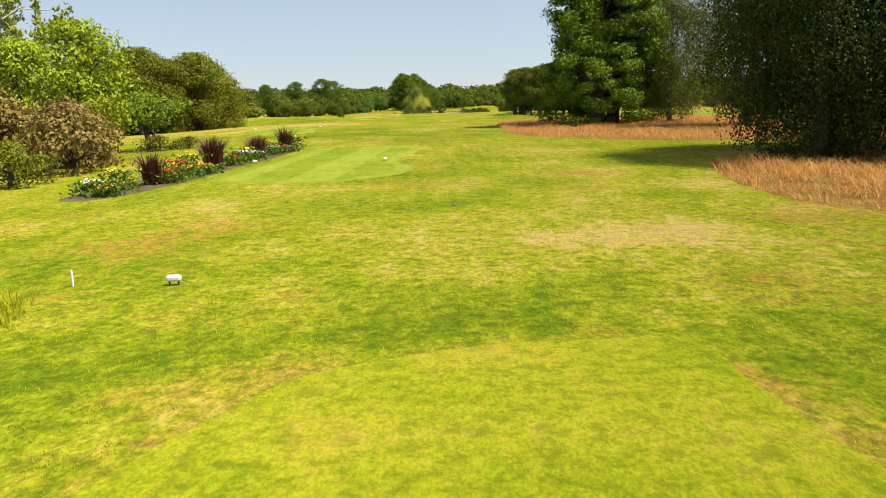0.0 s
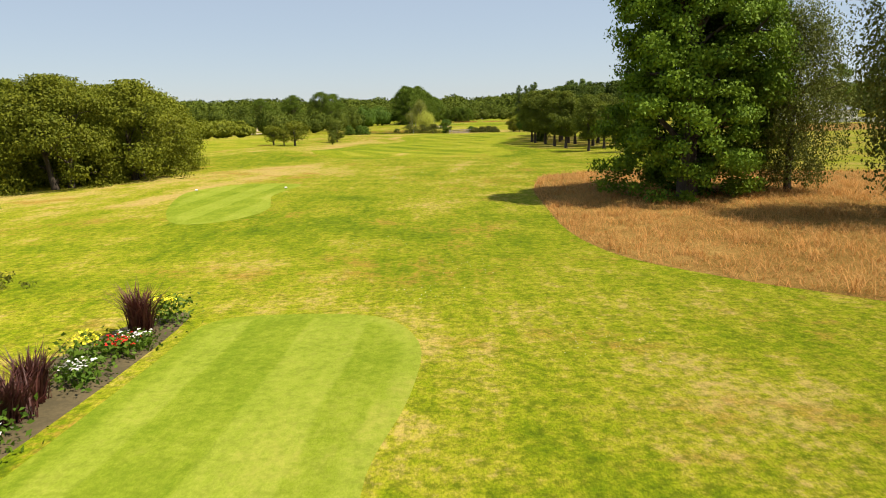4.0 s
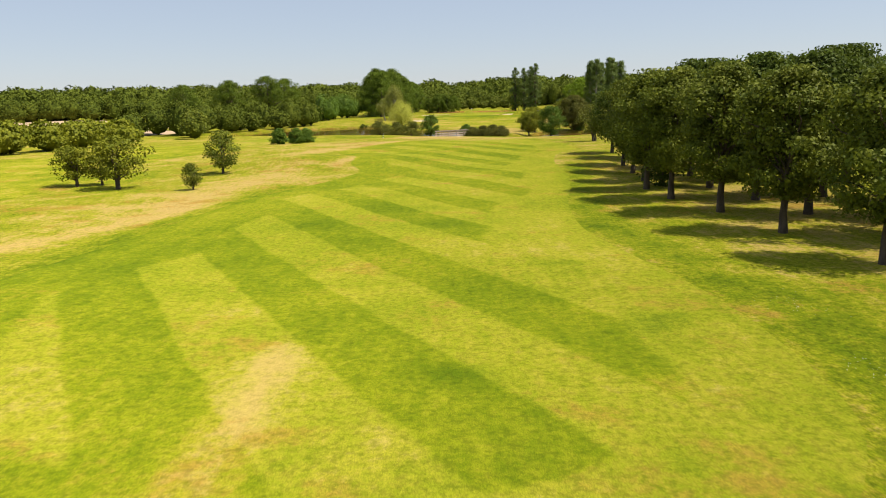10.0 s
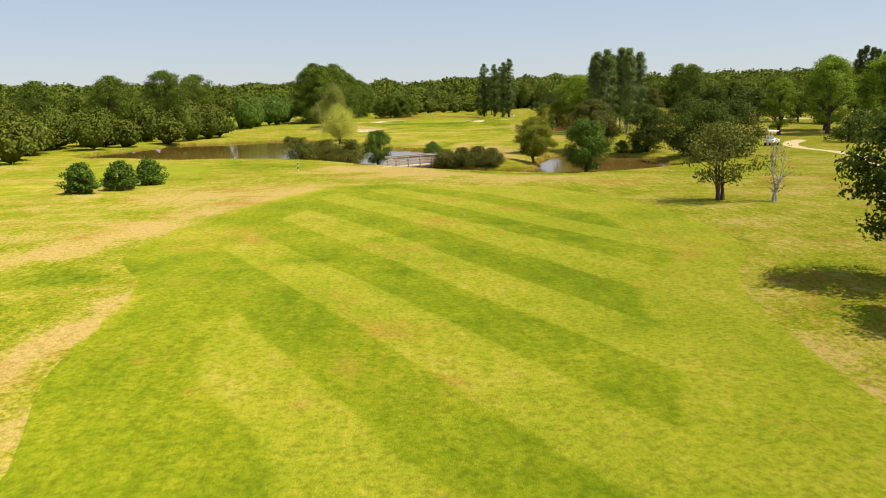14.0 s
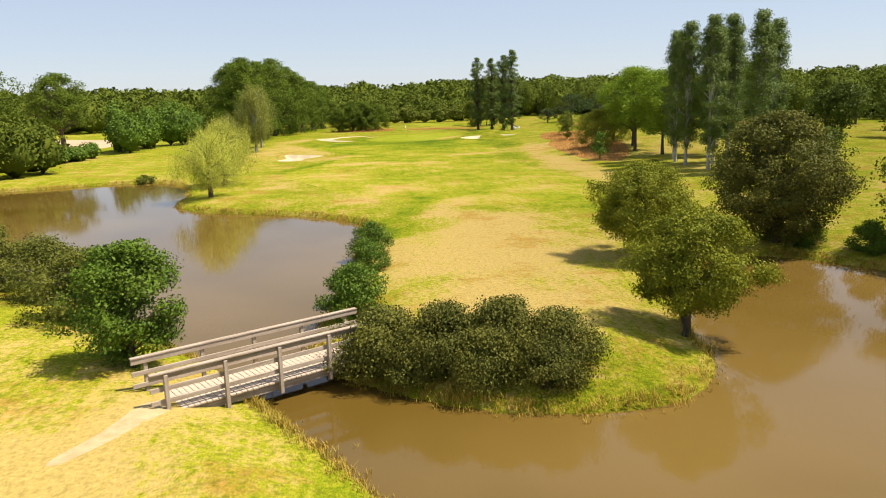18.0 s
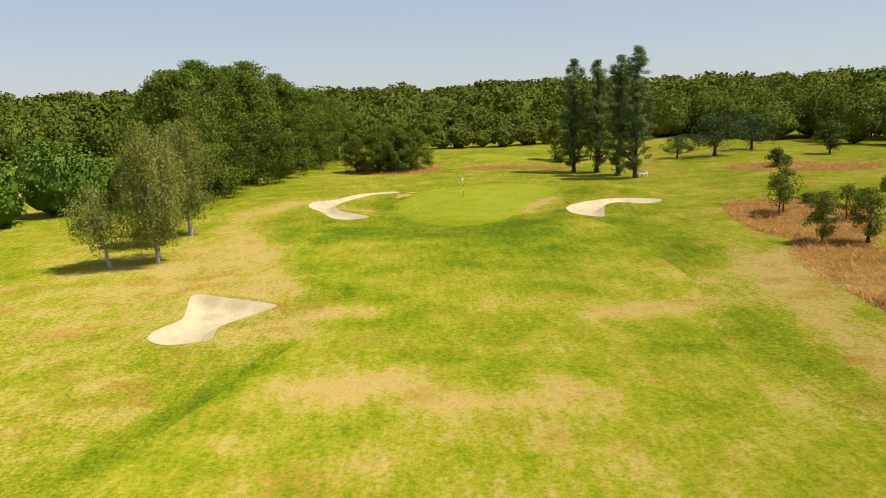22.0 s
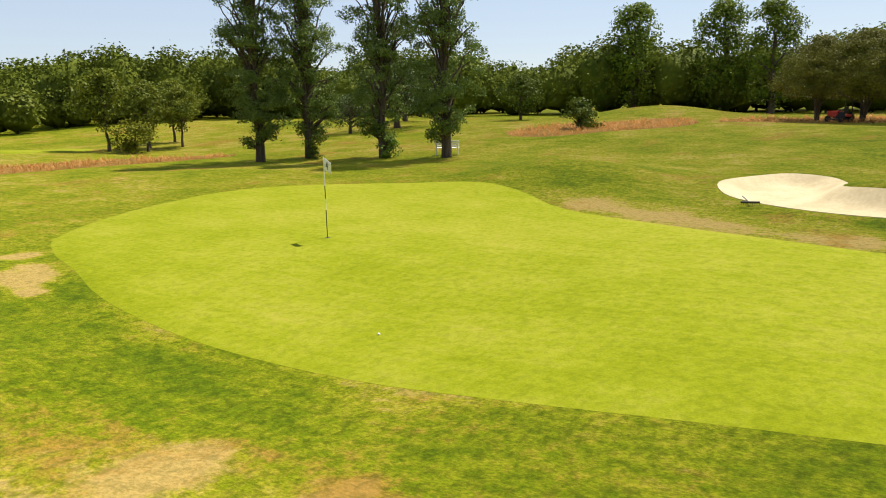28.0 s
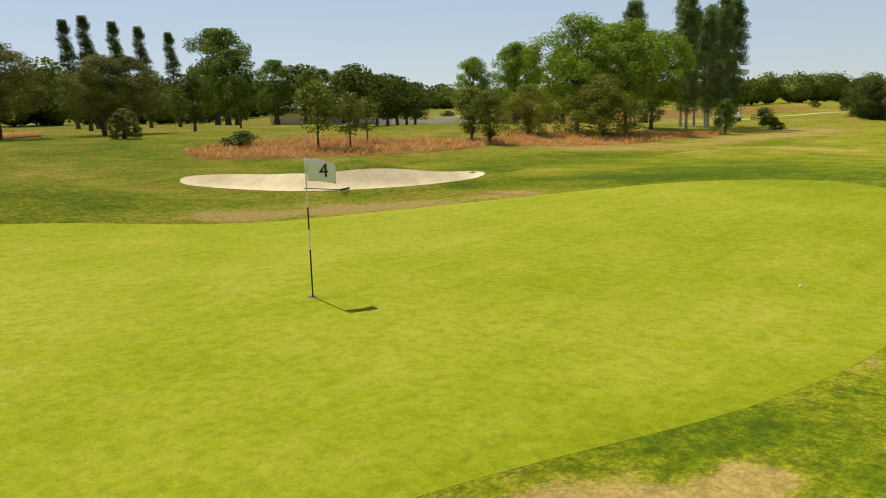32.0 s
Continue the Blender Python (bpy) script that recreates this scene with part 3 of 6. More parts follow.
# worn, scorched or lush strips: width, strength, line
STRIPS = ((0.45, 1.3, (-3.6, 78.3), (-3.8, 75.7), (-4.0, 73.3)), (0.7, -1.2, (-12.6, 83.3), (-12.2, 88), (-11.6, 95.8), (-9.6, 104.4), (-8.6, 108)),
          (1.1, 0.6, (-15.9, 89), (-14.6, 92.3), (-12.6, 97.5), (-12.4, 108), (-10.1, 117.8)), (1.1, 1.3, (-3.9, 151), (-8.9, 142), (-10, 134.6), (-12.4, 131)),
          (0.4, 1.2, (-6.5, 126.2), (-6.6, 123.7), (-7.2, 121.7), (-7.5, 119)), (1.0, -1.3, (9.6, 116), (8.2, 108), (6.6, 99), (5.9, 92.7), (6.3, 85.7), (6.9, 79.5), (6.5, 75), (4.8, 71.5)),
          (0.9, 1.1, (-13.4, 43.5), (-12, 50.1), (-10.4, 57)), (1.0, 0.9, (-11.6, 60.6), (-11.1, 62.9), (-9.6, 65)), (1.6, -0.8, (-15, 66.2), (-14, 68.5), (-12, 71.5)),
          (0.5, 0.8, (1.6, 65), (0.8, 60), (0.3, 56)), (0.5, 0.7, (4.6, 62.5), (3.8, 58)), (0.35, 0.8, (-1.7, 6.4), (-1.0, 6.7), (0.5, 6.7)), (0.6, 0.75, (-0.4, 9.0), (1.4, 8.2), (3.2, 8.7)),
          (0.32, -1.1, (-2.4, 4.3), (-1.2, 4.75), (0.5, 5.2), (1.6, 4.85), (2.3, 3.6)), (0.7, -0.8, (-1.0, 10.9), (0.8, 11.2)))
STRIPS_FAR = ((1.0, -1.1, (5.0, 248), (2.5, 253), (1.7, 258.4), (3.4, 264), (6.5, 266)), (1.3, -0.9, (3.6, 266.2), (7.5, 263.8), (11.2, 262.1), (15.1, 263.2), (19.3, 266.4), (22.5, 271)),
              (1.2, 0.5, (4.5, 261), (7.7, 259.6), (10.8, 259), (13.4, 259.8)), (1.6, -1.0, (25.6, 266), (26, 258), (25.4, 252)), (1.3, -0.9, (24, 242), (23.2, 238), (24, 233)),
              (1.6, 1.0, (29.8, 252), (27.9, 245), (26.5, 238), (26.5, 228), (27, 218)), (1.6, 1.1, (-0.6, 257.5), (-2.5, 262), (-5, 269), (-4.4, 274.5), (-2, 281)),
              (0.8, -1.2, (-1.4, 229), (0.4, 233.8), (2.0, 237.2), (3.6, 240.4)), (1.4, 0.9, (0.4, 219), (-1.5, 214.5), (-3, 210)), (1.0, -1.2, (-6.5, 208), (-3.6, 205), (-0.6, 203.6), (3, 201.6), (6, 199), (8.8, 194)),
              (1.2, 0.9, (6.5, 206.8), (7.9, 211.3), (9, 214)), (1.3, 1.0, (11.2, 200), (11.8, 203), (14.1, 206)), (0.9, -1.1, (9.2, 200), (9.9, 203), (10.5, 206.8)), (1.0, 0.9, (9.5, 234.2), (12, 234.1), (14, 235)),
              (1.0, 0.9, (4.4, 236), (6.4, 235.8), (8, 236.4)), (1.1, 0.9, (17, 243.2), (18.8, 243.6), (21, 243.4)), (0.9, 0.8, (4.6, 245), (5.8, 245.2), (7, 244.6)))
# bare scorched patches by the putting green: place, half sizes
BARE = ((9.4, 287.0, 0.6, 0.4), (9.0, 285.6, 0.4, 0.4), (8.7, 284.9, 0.45, 0.5), (8.25, 284.5, 0.4, 0.5), (7.95, 283.7, 0.3, 0.4), (8.15, 285.3, 0.35, 0.3), (21.9, 279.0, 0.6, 0.4), (21.0, 277.3, 0.35, 0.25), (19.1, 271.6, 0.7, 0.3), (5.6, 274.4, 0.6, 0.3), (6.0, 272.6, 0.4, 0.3), (5.2, 276.2, 0.9, 0.5))
STRIPS_FAR += ((0.7, -1.5, (5.2, 164.9), (6.3, 163.3), (7.6, 162), (9.8, 160.2), (12.2, 158.95), (14.6, 158.1)), (0.9, 1.6, (-0.6, 168.2), (0.9, 170.4), (1.8, 172.6)), (2.0, 1.2, (-2.8, 171.6), (1.4, 169), (3.6, 165), (5.4, 162)), (1.2, 1.1, (10.7, 181), (11.4, 176.5)), (1.5, 1.1, (12, 190), (13.5, 197)), (0.9, -0.9, (8.3, 288.5), (6.6, 282), (6.4, 275), (7.3, 270), (8.8, 266.3), (11.5, 264), (15, 264.2), (17.4, 267)), (0.6, 0.6, (20.2, 277.8), (19.6, 274.8), (18.9, 271)), (0.45, 1.4, (22.0, 279.2), (21.1, 277.0), (20.3, 274.8)))
# clover and tufts of coarser grass in the mown turf, each a pace across
TUFTS = ((15.2, 217.3), (10.5, 206.8), (15.3, 210.1), (19.8, 218.2), (8.2, 239), (10.4, 238.1), (16.8, 232.7), (17.1, 231.2), (14, 237), (2.4, 85), (3.2, 83.6), (3.8, 79.6), (3.5, 78.9), (4.3, 79.4), (-0.5, 76.6), (3.2, 84.9), (1.2, 129), (4.4, 125.2), (6.6, 123), (4.2, 119), (0, 134), (-2.2, 131), (5.5, 137), (7.5, 133))


def dryness_at(x, y):
    """How far the turf is scorched (above 0) or lush (below 0)."""
    d = np.zeros(len(x))
    for px, py, r, k in DRY_SPOTS:
        d += k * np.exp(-((x - px * S) ** 2 + (y - py * S) ** 2) / (r * S) ** 2)
    for px, py in TUFTS:
        d -= 1.3 * np.exp(-(((x - px * S) / 0.75) ** 2 + ((y - py * S) / 0.5) ** 2))
    for w, k, *line in STRIPS + STRIPS_FAR:
        best = np.full(len(x), 1e9)
        for (ax, ay), (bx, by) in zip(line, line[1:]):
            ax, ay, ex, ey = ax * S, ay * S, (bx - ax) * S, (by - ay) * S
            t = np.clip(((x - ax) * ex + (y - ay) * ey) / (ex * ex + ey * ey), 0, 1)
            best = np.minimum(best, (x - ax - t * ex) ** 2 + (y - ay - t * ey) ** 2)
        d += k * np.exp(-best / (w * S) ** 2)
    d = np.clip(d, -1.9, 2.0)
    for px, py, a, b in BARE:
        d += (2.0 - d) * np.clip(1.5 * np.exp(-((x - px * S) / a) ** 2 - ((y - py * S) / b) ** 2), 0, 1)
    return d


def mark_dry(me, v, more=0.0):
    """Keep the scorch with the mesh; the unwatered rough past the tees is drier by more."""
    d = dryness_at(v[:, 0], v[:, 1]) + more * ramp(v[:, 1], 62 * S, 76 * S) * (1 - ramp(v[:, 1], 258 * S, 268 * S))
    me.attributes.new("dry", "FLOAT", "POINT").data.foreach_set("value", d.astype(np.float32))


def ground_at(x, y):
    """Height of the land at a place of the plan."""
    return float(land(np.array([x * S]), np.array([y * S]))[0])


def lines(lo, cuts, hi):
    """Grid lines: even steps between the cuts (place, step), widening to the far ends."""
    mid = np.concatenate([np.arange(p, q - s / 2, s) for (p, s), (q, _) in zip(cuts, cuts[1:])] + [[cuts[-1][0]]])
    a, b = mid[0], mid[-1]
    def out(n, start, end):
        return start + (end - start) * (np.geomspace(1, 60, n) - 1) / 59
    return np.concatenate([out(26, a, lo)[:0:-1], mid, out(26, b, hi)[1:]])


gx, gy = lines(-2600, ((-44, 0.6), (-5, 0.3), (36, 0.6), (68, 0)), 2600), lines(-2400, ((-8, 0.35), (30, 0.65), (266, 0.3), (328, 0.65), (366, 0)), 2800)
GX, GYY = np.meshgrid(gx, gy)
gv = np.stack([GX.ravel(), GYY.ravel(), land(GX.ravel(), GYY.ravel())], 1)
# the turf sheets below take the land's place within their outlines
for q, low in [(b, 0.5) for b in BUNKERS] + [(b, 0.14) for b in (FAIR_1, FAIR_2, FAIR_3, GREEN, GREEN_B, GREEN_C, TEE_0, TEE_1, TEE_2, *FESCUE)]:
    gv[:, 2] -= low * ramp(inside(gv[:, 0], gv[:, 1], q), 0.12 if low > 0.4 else 0.4, 0.55 if low > 0.4 else 0.95)
nx, ny = len(gx), len(gy)
i0 = (np.arange(ny - 1)[:, None] * nx + np.arange(nx - 1)[None]).ravel()
ground = new("ground", raw_mesh("ground", gv, np.stack([i0, i0 + 1, i0 + nx + 1, i0 + nx], 1), 4, M_ROUGH, True))
mark_dry(ground.data, gv, 0.2)
tagged(ground, "mown rough grass with sun-dried yellow patches", "grass", kind="structure")


def sheet(name, poly, mat, label, category, lift, grid=0.9, kind="structure", level=None):
    """A sheet of turf, sand or water within an outline, lying on the land."""
    from_pts = [Vector(p) for p in poly]
    lo, hi = poly.min(0), poly.max(0)
    ax, ay = np.meshgrid(np.arange(lo[0], hi[0], grid), np.arange(lo[1], hi[1], grid))
    ax, ay = ax.ravel(), ay.ravel()
    keep = inside(ax, ay, poly) > grid * 0.4
    pts = from_pts + [Vector((a, b)) for a, b in zip(ax[keep], ay[keep])]
    k = len(from_pts)
    v, e, f, *_ = delaunay_2d_cdt(pts, [(i, (i + 1) % k) for i in range(k)], [], 1, 1e-4)
    v = np.array([(p[0], p[1]) for p in v])
    rim, edge = inside(v[:, 0], v[:, 1], poly), 0.8 if name == "sand_bunker" else 0.06
    z = land(v[:, 0], v[:, 1]) + lift * (edge + (1 - edge) * ramp(rim, 0.0, 0.6)) if level is None else np.full(len(v), level)
    v, f = np.column_stack([v, z]), np.array([list(t) for t in f])
    if np.cross(v[f[0][1]] - v[f[0][0]], v[f[0][2]] - v[f[0][0]])[2] < 0:
        f = f[:, ::-1]
    if level is None:
        # the rim turns down into the soil
        low = np.column_stack([grow(poly, 0.06), land(poly[:, 0], poly[:, 1]) - 0.2])
        top = np.column_stack([poly, land(poly[:, 0], poly[:, 1]) + lift * edge])
        i, j, n = np.arange(k), (np.arange(k) + 1) % k, len(v)
        f = np.concatenate([f, np.stack([n + i, n + j, n + k + j], 1), np.stack([n + i, n + k + j, n + k + i], 1)])
        v = np.concatenate([v, top, low])
    ob = new(name, raw_mesh(name, v, f, 3, mat, True))
    mark_dry(ob.data, v)
    if mat in (M_FAIR, M_TEE):
        mid = poly.mean(0)
        wob = 0.7 * np.sin(v[:, 1] * 0.23) + 0.4 * np.sin(v[:, 1] * 0.61 + 1)
        ob.data.attributes.new("rim", "FLOAT", "POINT").data.foreach_set("value", (inside(v[:, 0], v[:, 1], poly) + wob * (mat == M_FAIR)).astype(np.float32))
        ob.data.attributes.new("side", "FLOAT", "POINT").data.foreach_set("value", ramp(v[:, 0] - mid[0] - 0.06 * (v[:, 1] - mid[1]), -2.5, 2.5).astype(np.float32))
    return tagged(ob, label, category, kind=kind)


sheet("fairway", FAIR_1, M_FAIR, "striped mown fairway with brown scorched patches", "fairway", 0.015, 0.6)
sheet("fairway", FAIR_2, M_FAIR2, "mown fairway leading up to the putting green", "fairway", 0.015, 0.6)
sheet("fairway", FAIR_3, M_FAIR2, "neighbouring mown fairway", "fairway", 0.02, 1.5)
sheet("putting_green", GREEN, M_GREEN, "smooth bright putting green", "putting green", 0.04, 0.5)
sheet("putting_green", GREEN_B, M_GREEN, "smooth neighbouring green near the pond", "putting green", 0.05, 1.5)
sheet("putting_green", GREEN_C, M_GREEN, "far bright putting green behind the trees", "putting green", 0.06, 1.5)
sheet("tee", TEE_0, M_TEE0, "worn grass tee", "tee", 0.018, 0.4)
sheet("tee", TEE_1, M_TEE, "striped mown tee beside the flower bed", "tee", 0.018, 0.5)
sheet("tee", TEE_2, M_TEE, "forward mown tee", "tee", 0.018, 0.5)
for q in BUNKERS:
    sheet("sand_bunker", q, M_SAND, "pale raked sand bunker set into the turf", "bunker", 0.02, 0.3)
for q in FESCUE:
    sheet("dry_grass_bed", q, M_DRYGRASS, "dry reddish ground below the long fescue", "rough", 0.02, 1.0)
sheet("water", grow(POND, 1.2), M_WATER, "still brown pond water", "water", 0, 1.5, level=0.0)
sheet("path", curve([(0.75, 170.4), (1.3, 171.6), (1.7, 173.2), (2.25, 172.8), (1.75, 171.4), (1.05, 170.3)]), M_PATH, "short gravel path to the footbridge", "path", 0.015, 0.3)
sheet("cart_track", curve([(24, 139), (29.4, 146.2), (34.2, 154.2), (36.2, 158.2), (41, 165.8), (43.8, 172), (46.4, 186), (52, 194), (53.4, 193), (47.9, 185.5), (45.2, 171.4), (42.2, 164.8), (37.6, 157.6), (35.5, 153.4), (30.6, 145.4), (25, 138)]), M_PATH, "pale gravel cart track curving through the rough", "path", 0.03, 0.5)
for q in (curve([(-75, 250), (-62, 300), (-36, 300), (-34, 262), (-45, 246)]), curve([(-130, 190), (-120, 235), (-60, 232), (-56, 205)]), curve([(-260, 260), (-240, 330), (-120, 330), (-110, 270)])):
    sheet("stubble_field", q, M_STRAW, "pale harvested stubble field", "field", 0.35, 6.0)


# ---- plants ----
rng = np.random.default_rng(7)


def leaves(centres, outward, size, rng, face=0.55, slim=0.55, hang=0.0):
    """One bent leaf or spray at each centre: verts and quads."""
    n = len(centres)
    nrm = face * outward + (1 - face) * rng.normal(size=(n, 3))
    nrm /= np.linalg.norm(nrm, axis=1, keepdims=True) + 1e-9
    r = rng.normal(size=(n, 3))
    r[:, 2] -= hang * 3
    u = r - (r * nrm).sum(1, keepdims=True) * nrm
    u /= np.linalg.norm(u, axis=1, keepdims=True) + 1e-9
    w = np.cross(nrm, u)
    s = (size * rng.uniform(0.6, 1.35, n))[:, None]
    tipdrop = nrm * s * 0.18
    v = np.stack([centres - u * s * 0.5, centres + w * s * 0.5 * slim + tipdrop, centres + u * s * 0.5, centres - w * s * 0.5 * slim + tipdrop], 1)
    return v.reshape(-1, 3), np.arange(n * 4).reshape(-1, 4)


def ball(n, rng):
    p = rng.normal(size=(n, 3))
    return p / (np.linalg.norm(p, axis=1, keepdims=True) + 1e-9)


def profile(kind, h):
    """Half width of a crown, 0 to 1, at heights 0 to 1."""
    if kind == "cone":
        return np.interp(h, [0, 0.06, 0.2, 0.5, 0.8, 1], [0.55, 0.85, 1, 0.8, 0.45, 0.08])
    if kind == "tower":
        return np.interp(h, [0, 0.05, 0.2, 0.6, 0.85, 1], [0.7, 0.92, 1, 0.82, 0.5, 0.1])
    if kind == "column":
        return np.interp(h, [0, 0.1, 0.35, 0.7, 0.9, 1], [0.35, 0.75, 1, 0.85, 0.5, 0.12])
    if kind == "dome":
        return np.interp(h, [0, 0.15, 0.4, 0.65, 0.85, 1], [0.8, 0.97, 1, 0.85, 0.55, 0.15])
    if kind == "flat":
        return np.interp(h, [0, 0.3, 0.7, 1], [0.6, 1, 0.85, 0.3])
    return np.interp(h, [0, 0.12, 0.4, 0.7, 0.9, 1], [0.35, 0.7, 1, 0.88, 0.55, 0.15])


def crown_points(kind, base, top, radius, clumps, per, spread, rng, gaps=0.0, inner=0.35, lean=0.0):
    """Leaf places in clumps over and through a crown, and the clumps' centres."""
    h = rng.uniform(0, 1, clumps) ** 0.85
    a = rng.uniform(0, 2 * np.pi, clumps)
    lobes = 1 + 0.16 * np.sin(a * 3 + h * 9) + 0.10 * np.sin(a * 5 + 2 + h * 4)
    rad = radius * profile(kind, h) * np.where(rng.uniform(size=clumps) < inner, rng.uniform(0.15, 0.75, clumps), rng.uniform(0.78, 1.04, clumps)) * lobes
    c = np.stack([np.cos(a) * rad + lean * h, np.sin(a) * rad, base + (top - base) * h], 1)
    if gaps:
        c = c[np.array([noise.noise(Vector(p) * (1.6 / radius)) for p in c]) > gaps - 0.6]
    mid = np.array([lean * 0.5, 0, base + (top - base) * 0.4])
    p = np.repeat(c, per, 0) + np.clip(rng.normal(size=(len(c) * per, 3)), -1.5, 1.5) * spread * np.array([1, 1, 0.62])
    o = (p - mid) / np.array([radius, radius, (top - base) * 0.55])
    o += (p - np.repeat(c, per, 0)) / spread * 0.45
    o[:, 2] += 0.25
    return p, o / (np.linalg.norm(o, axis=1, keepdims=True) + 1e-9), c


def branch_line(a, b, rng, sag=0.1, k=5):
    t = np.linspace(0, 1, k)[:, None]
    p = a + (b - a) * t
    p[:, 2] += np.sin(t[:, 0] * np.pi) * sag * np.linalg.norm(b - a)
    p[1:-1] += rng.normal(size=(k - 2, 3)) * 0.03 * np.linalg.norm(b - a)
    return p


def stems(height, thick, limbs, centres, rng, count=1, lean=0.0, low=0.3, loose=None):
    """Tapered trunk or trunks with limbs reaching into the crown, one mesh a trunk."""
    out, alone = [], []
    for k in range(count):
        off = np.array([0, 0, 0]) if count == 1 else np.append(rng.normal(size=2) * thick * 1.6, 0)
        tip = np.array([lean + (0 if count == 1 else rng.normal() * height * 0.13), 0 if count == 1 else rng.normal() * height * 0.13, height])
        t = np.linspace(0, 1, 8)
        line = off + (tip - off) * t[:, None]
        line[1:-1, :2] += rng.normal(size=(6, 2)) * thick * 0.35
        line[0, 2] = -0.25
        out.append(tube(line, thick * (1.28 * (1 - t) ** 1.1 + 0.07 + 0.35 * np.exp(-t * 22)), 8))
        pick = centres[rng.permutation(len(centres))[: limbs // count]]
        for c in pick:
            zf = np.clip(c[2] / height * rng.uniform(0.5, 0.85), low, 0.92)
            i = zf * 7
            a = line[int(i)] + (line[min(int(i) + 1, 7)] - line[int(i)]) * (i % 1)
            r0 = thick * (0.55 * (1 - zf) + 0.12)
            (out if loose is None else loose).append(tube(branch_line(a, c, rng), np.linspace(r0, r0 * 0.22, 5), 5))
        if count > 1:
            alone.append(join(out))
            out = []
    return alone or [join(out)]


def make_tree(name, label, category, leaf, height, radius, base, kind="round", trunk=0.15, clumps=160, per=34, spread=0.42, size=0.26,
              limbs=26, bark=None, seed=1, gaps=0.35, inner=0.35, count=1, face=0.62, slim=0.6, hang=0.0, droop=0.0, lean=0.0, group="", limb_parts=False):
    """A tree or shrub at the world's origin; returns its Empty with trunk and crown."""
    rng = np.random.default_rng(seed)
    p, o, c = crown_points(kind, base, height, radius, clumps, per, spread, rng, gaps, inner, lean)
    if droop:
        # hanging strands: leaves slide down from their clump
        fall = rng.uniform(0, 1, len(p)) ** 1.4 * droop
        q = np.repeat(c, per, 0)
        strand = q + np.repeat(rng.normal(size=(len(c) * max(per // 12, 1), 3)), int(np.ceil(len(p) / (len(c) * max(per // 12, 1)))), 0)[: len(p)] * spread
        p = strand + rng.normal(size=p.shape) * 0.07
        p[:, 2] = np.maximum(p[:, 2] - fall * (0.4 + 0.6 * np.clip((p[:, 2] - base) / (height - base), 0, 1)), 0.12 + 0.5 * base * rng.uniform(0.2, 1, len(p)))
    p[:, 2] = np.maximum(p[:, 2], 0.05 + rng.uniform(0, 0.15, len(p)))
    e = thing(name, 0, 0, 0, label, category, group)
    lv = leaves(p, o, size, rng, face, slim, hang)
    loose = [] if limb_parts else None
    tv = stems(height * (0.9 if count == 1 else 0.78), trunk, limbs, c, rng, count, lean, 0.12 if base < 0.3 else base / height * 0.8, loose)
    for v in loose or ():
        part("limb", raw_mesh("limb", *v, 4, bark or M_BARK, True), e)
    for v in tv:
        nm = "trunk" if count == 1 else "stem"
        part(nm, raw_mesh(nm, *v, 4, bark or M_BARK, True), e)
    part("crown", raw_mesh("crown", *lv, 4, LEAF[leaf]), e)
    return e


def plant(proto, spots):
    """The prototype goes to the first spot, copies to the others. Spots: x, y, scale, turn[, height factor[, label]]."""
    for i, (x, y, s, a, *rest) in enumerate(spots):
        m = pose(x * S, y * S, ground_at(x, y) - 0.03, 0, 0, a)
        ob = copy_thing(proto, m) if i else proto
        ob.matrix_world = m
        ob.scale = (s * S, s * S, s * S * (rest[0] if rest else 1))
        if len(rest) > 1:
            tagged(ob, rest[1])
    return proto


# ---- start of the hole ----
T = make_tree("hornbeam_tree", "tall dense bright green tree sweeping to the dry grass", "tree", "maple", 12.2, 3.0, 0.15, "tower", 0.26, 520, 190, 0.27, 0.14, 50, seed=3, gaps=0.15, inner=0.25)
plant(T, [(9.0, 41.6, 1.0, 20), (10.3, 43.7, 0.97, 140)])
T = make_tree("birch_tree", "slender weeping birch in the dry grass", "tree", "silver", 7.2, 2.1, 0.8, "round", 0.11, 290, 150, 0.28, 0.09, 20, M_BARK, 5, 0.25, droop=1.3, hang=0.8)
plant(T, [(13.3, 42.6, 1.0, 0), (14.8, 35.4, 1.35, 120)])
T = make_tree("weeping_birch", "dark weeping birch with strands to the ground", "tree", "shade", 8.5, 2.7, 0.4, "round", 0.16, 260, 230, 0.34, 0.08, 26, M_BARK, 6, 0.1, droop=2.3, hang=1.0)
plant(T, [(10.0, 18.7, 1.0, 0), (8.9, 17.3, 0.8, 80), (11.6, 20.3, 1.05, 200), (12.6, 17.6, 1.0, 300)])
T = make_tree("conifer", "dark low-branched conifer beside the birches", "tree", "pine", 6.5, 2.4, 0.2, "cone", 0.16, 120, 45, 0.4, 0.2, 20, seed=8, gaps=0.1)
plant(T, [(14.2, 15.8, 1.0, 0), (16.5, 20, 1.1, 60)])
T = make_tree("hornbeam_thicket", "broad dense thicket of green hornbeam", "tree", "olive", 5.1, 2.9, 0.0, "dome", 0.12, 260, 120, 0.34, 0.14, 20, seed=9, gaps=0.1, count=3)
plant(T, [(-21.5, 54, 1.15, 0), (-18.7, 58, 1.1, 70), (-23.5, 59, 1.2, 150), (-19.5, 64.0, 1.0, 220), (-24.2, 66, 1.15, 300), (-26.5, 53.5, 1.0, 30), (-20.8, 68.3, 0.85, 100), (-28, 61, 1.2, 40)])
T = make_tree("birch_tree", "tall pale birch at the garden's edge", "tree", "birch", 8.0, 2.2, 1.6, "round", 0.12, 110, 46, 0.34, 0.2, 22, M_BIRCH, 11, 0.4, droop=0.8, hang=0.6)
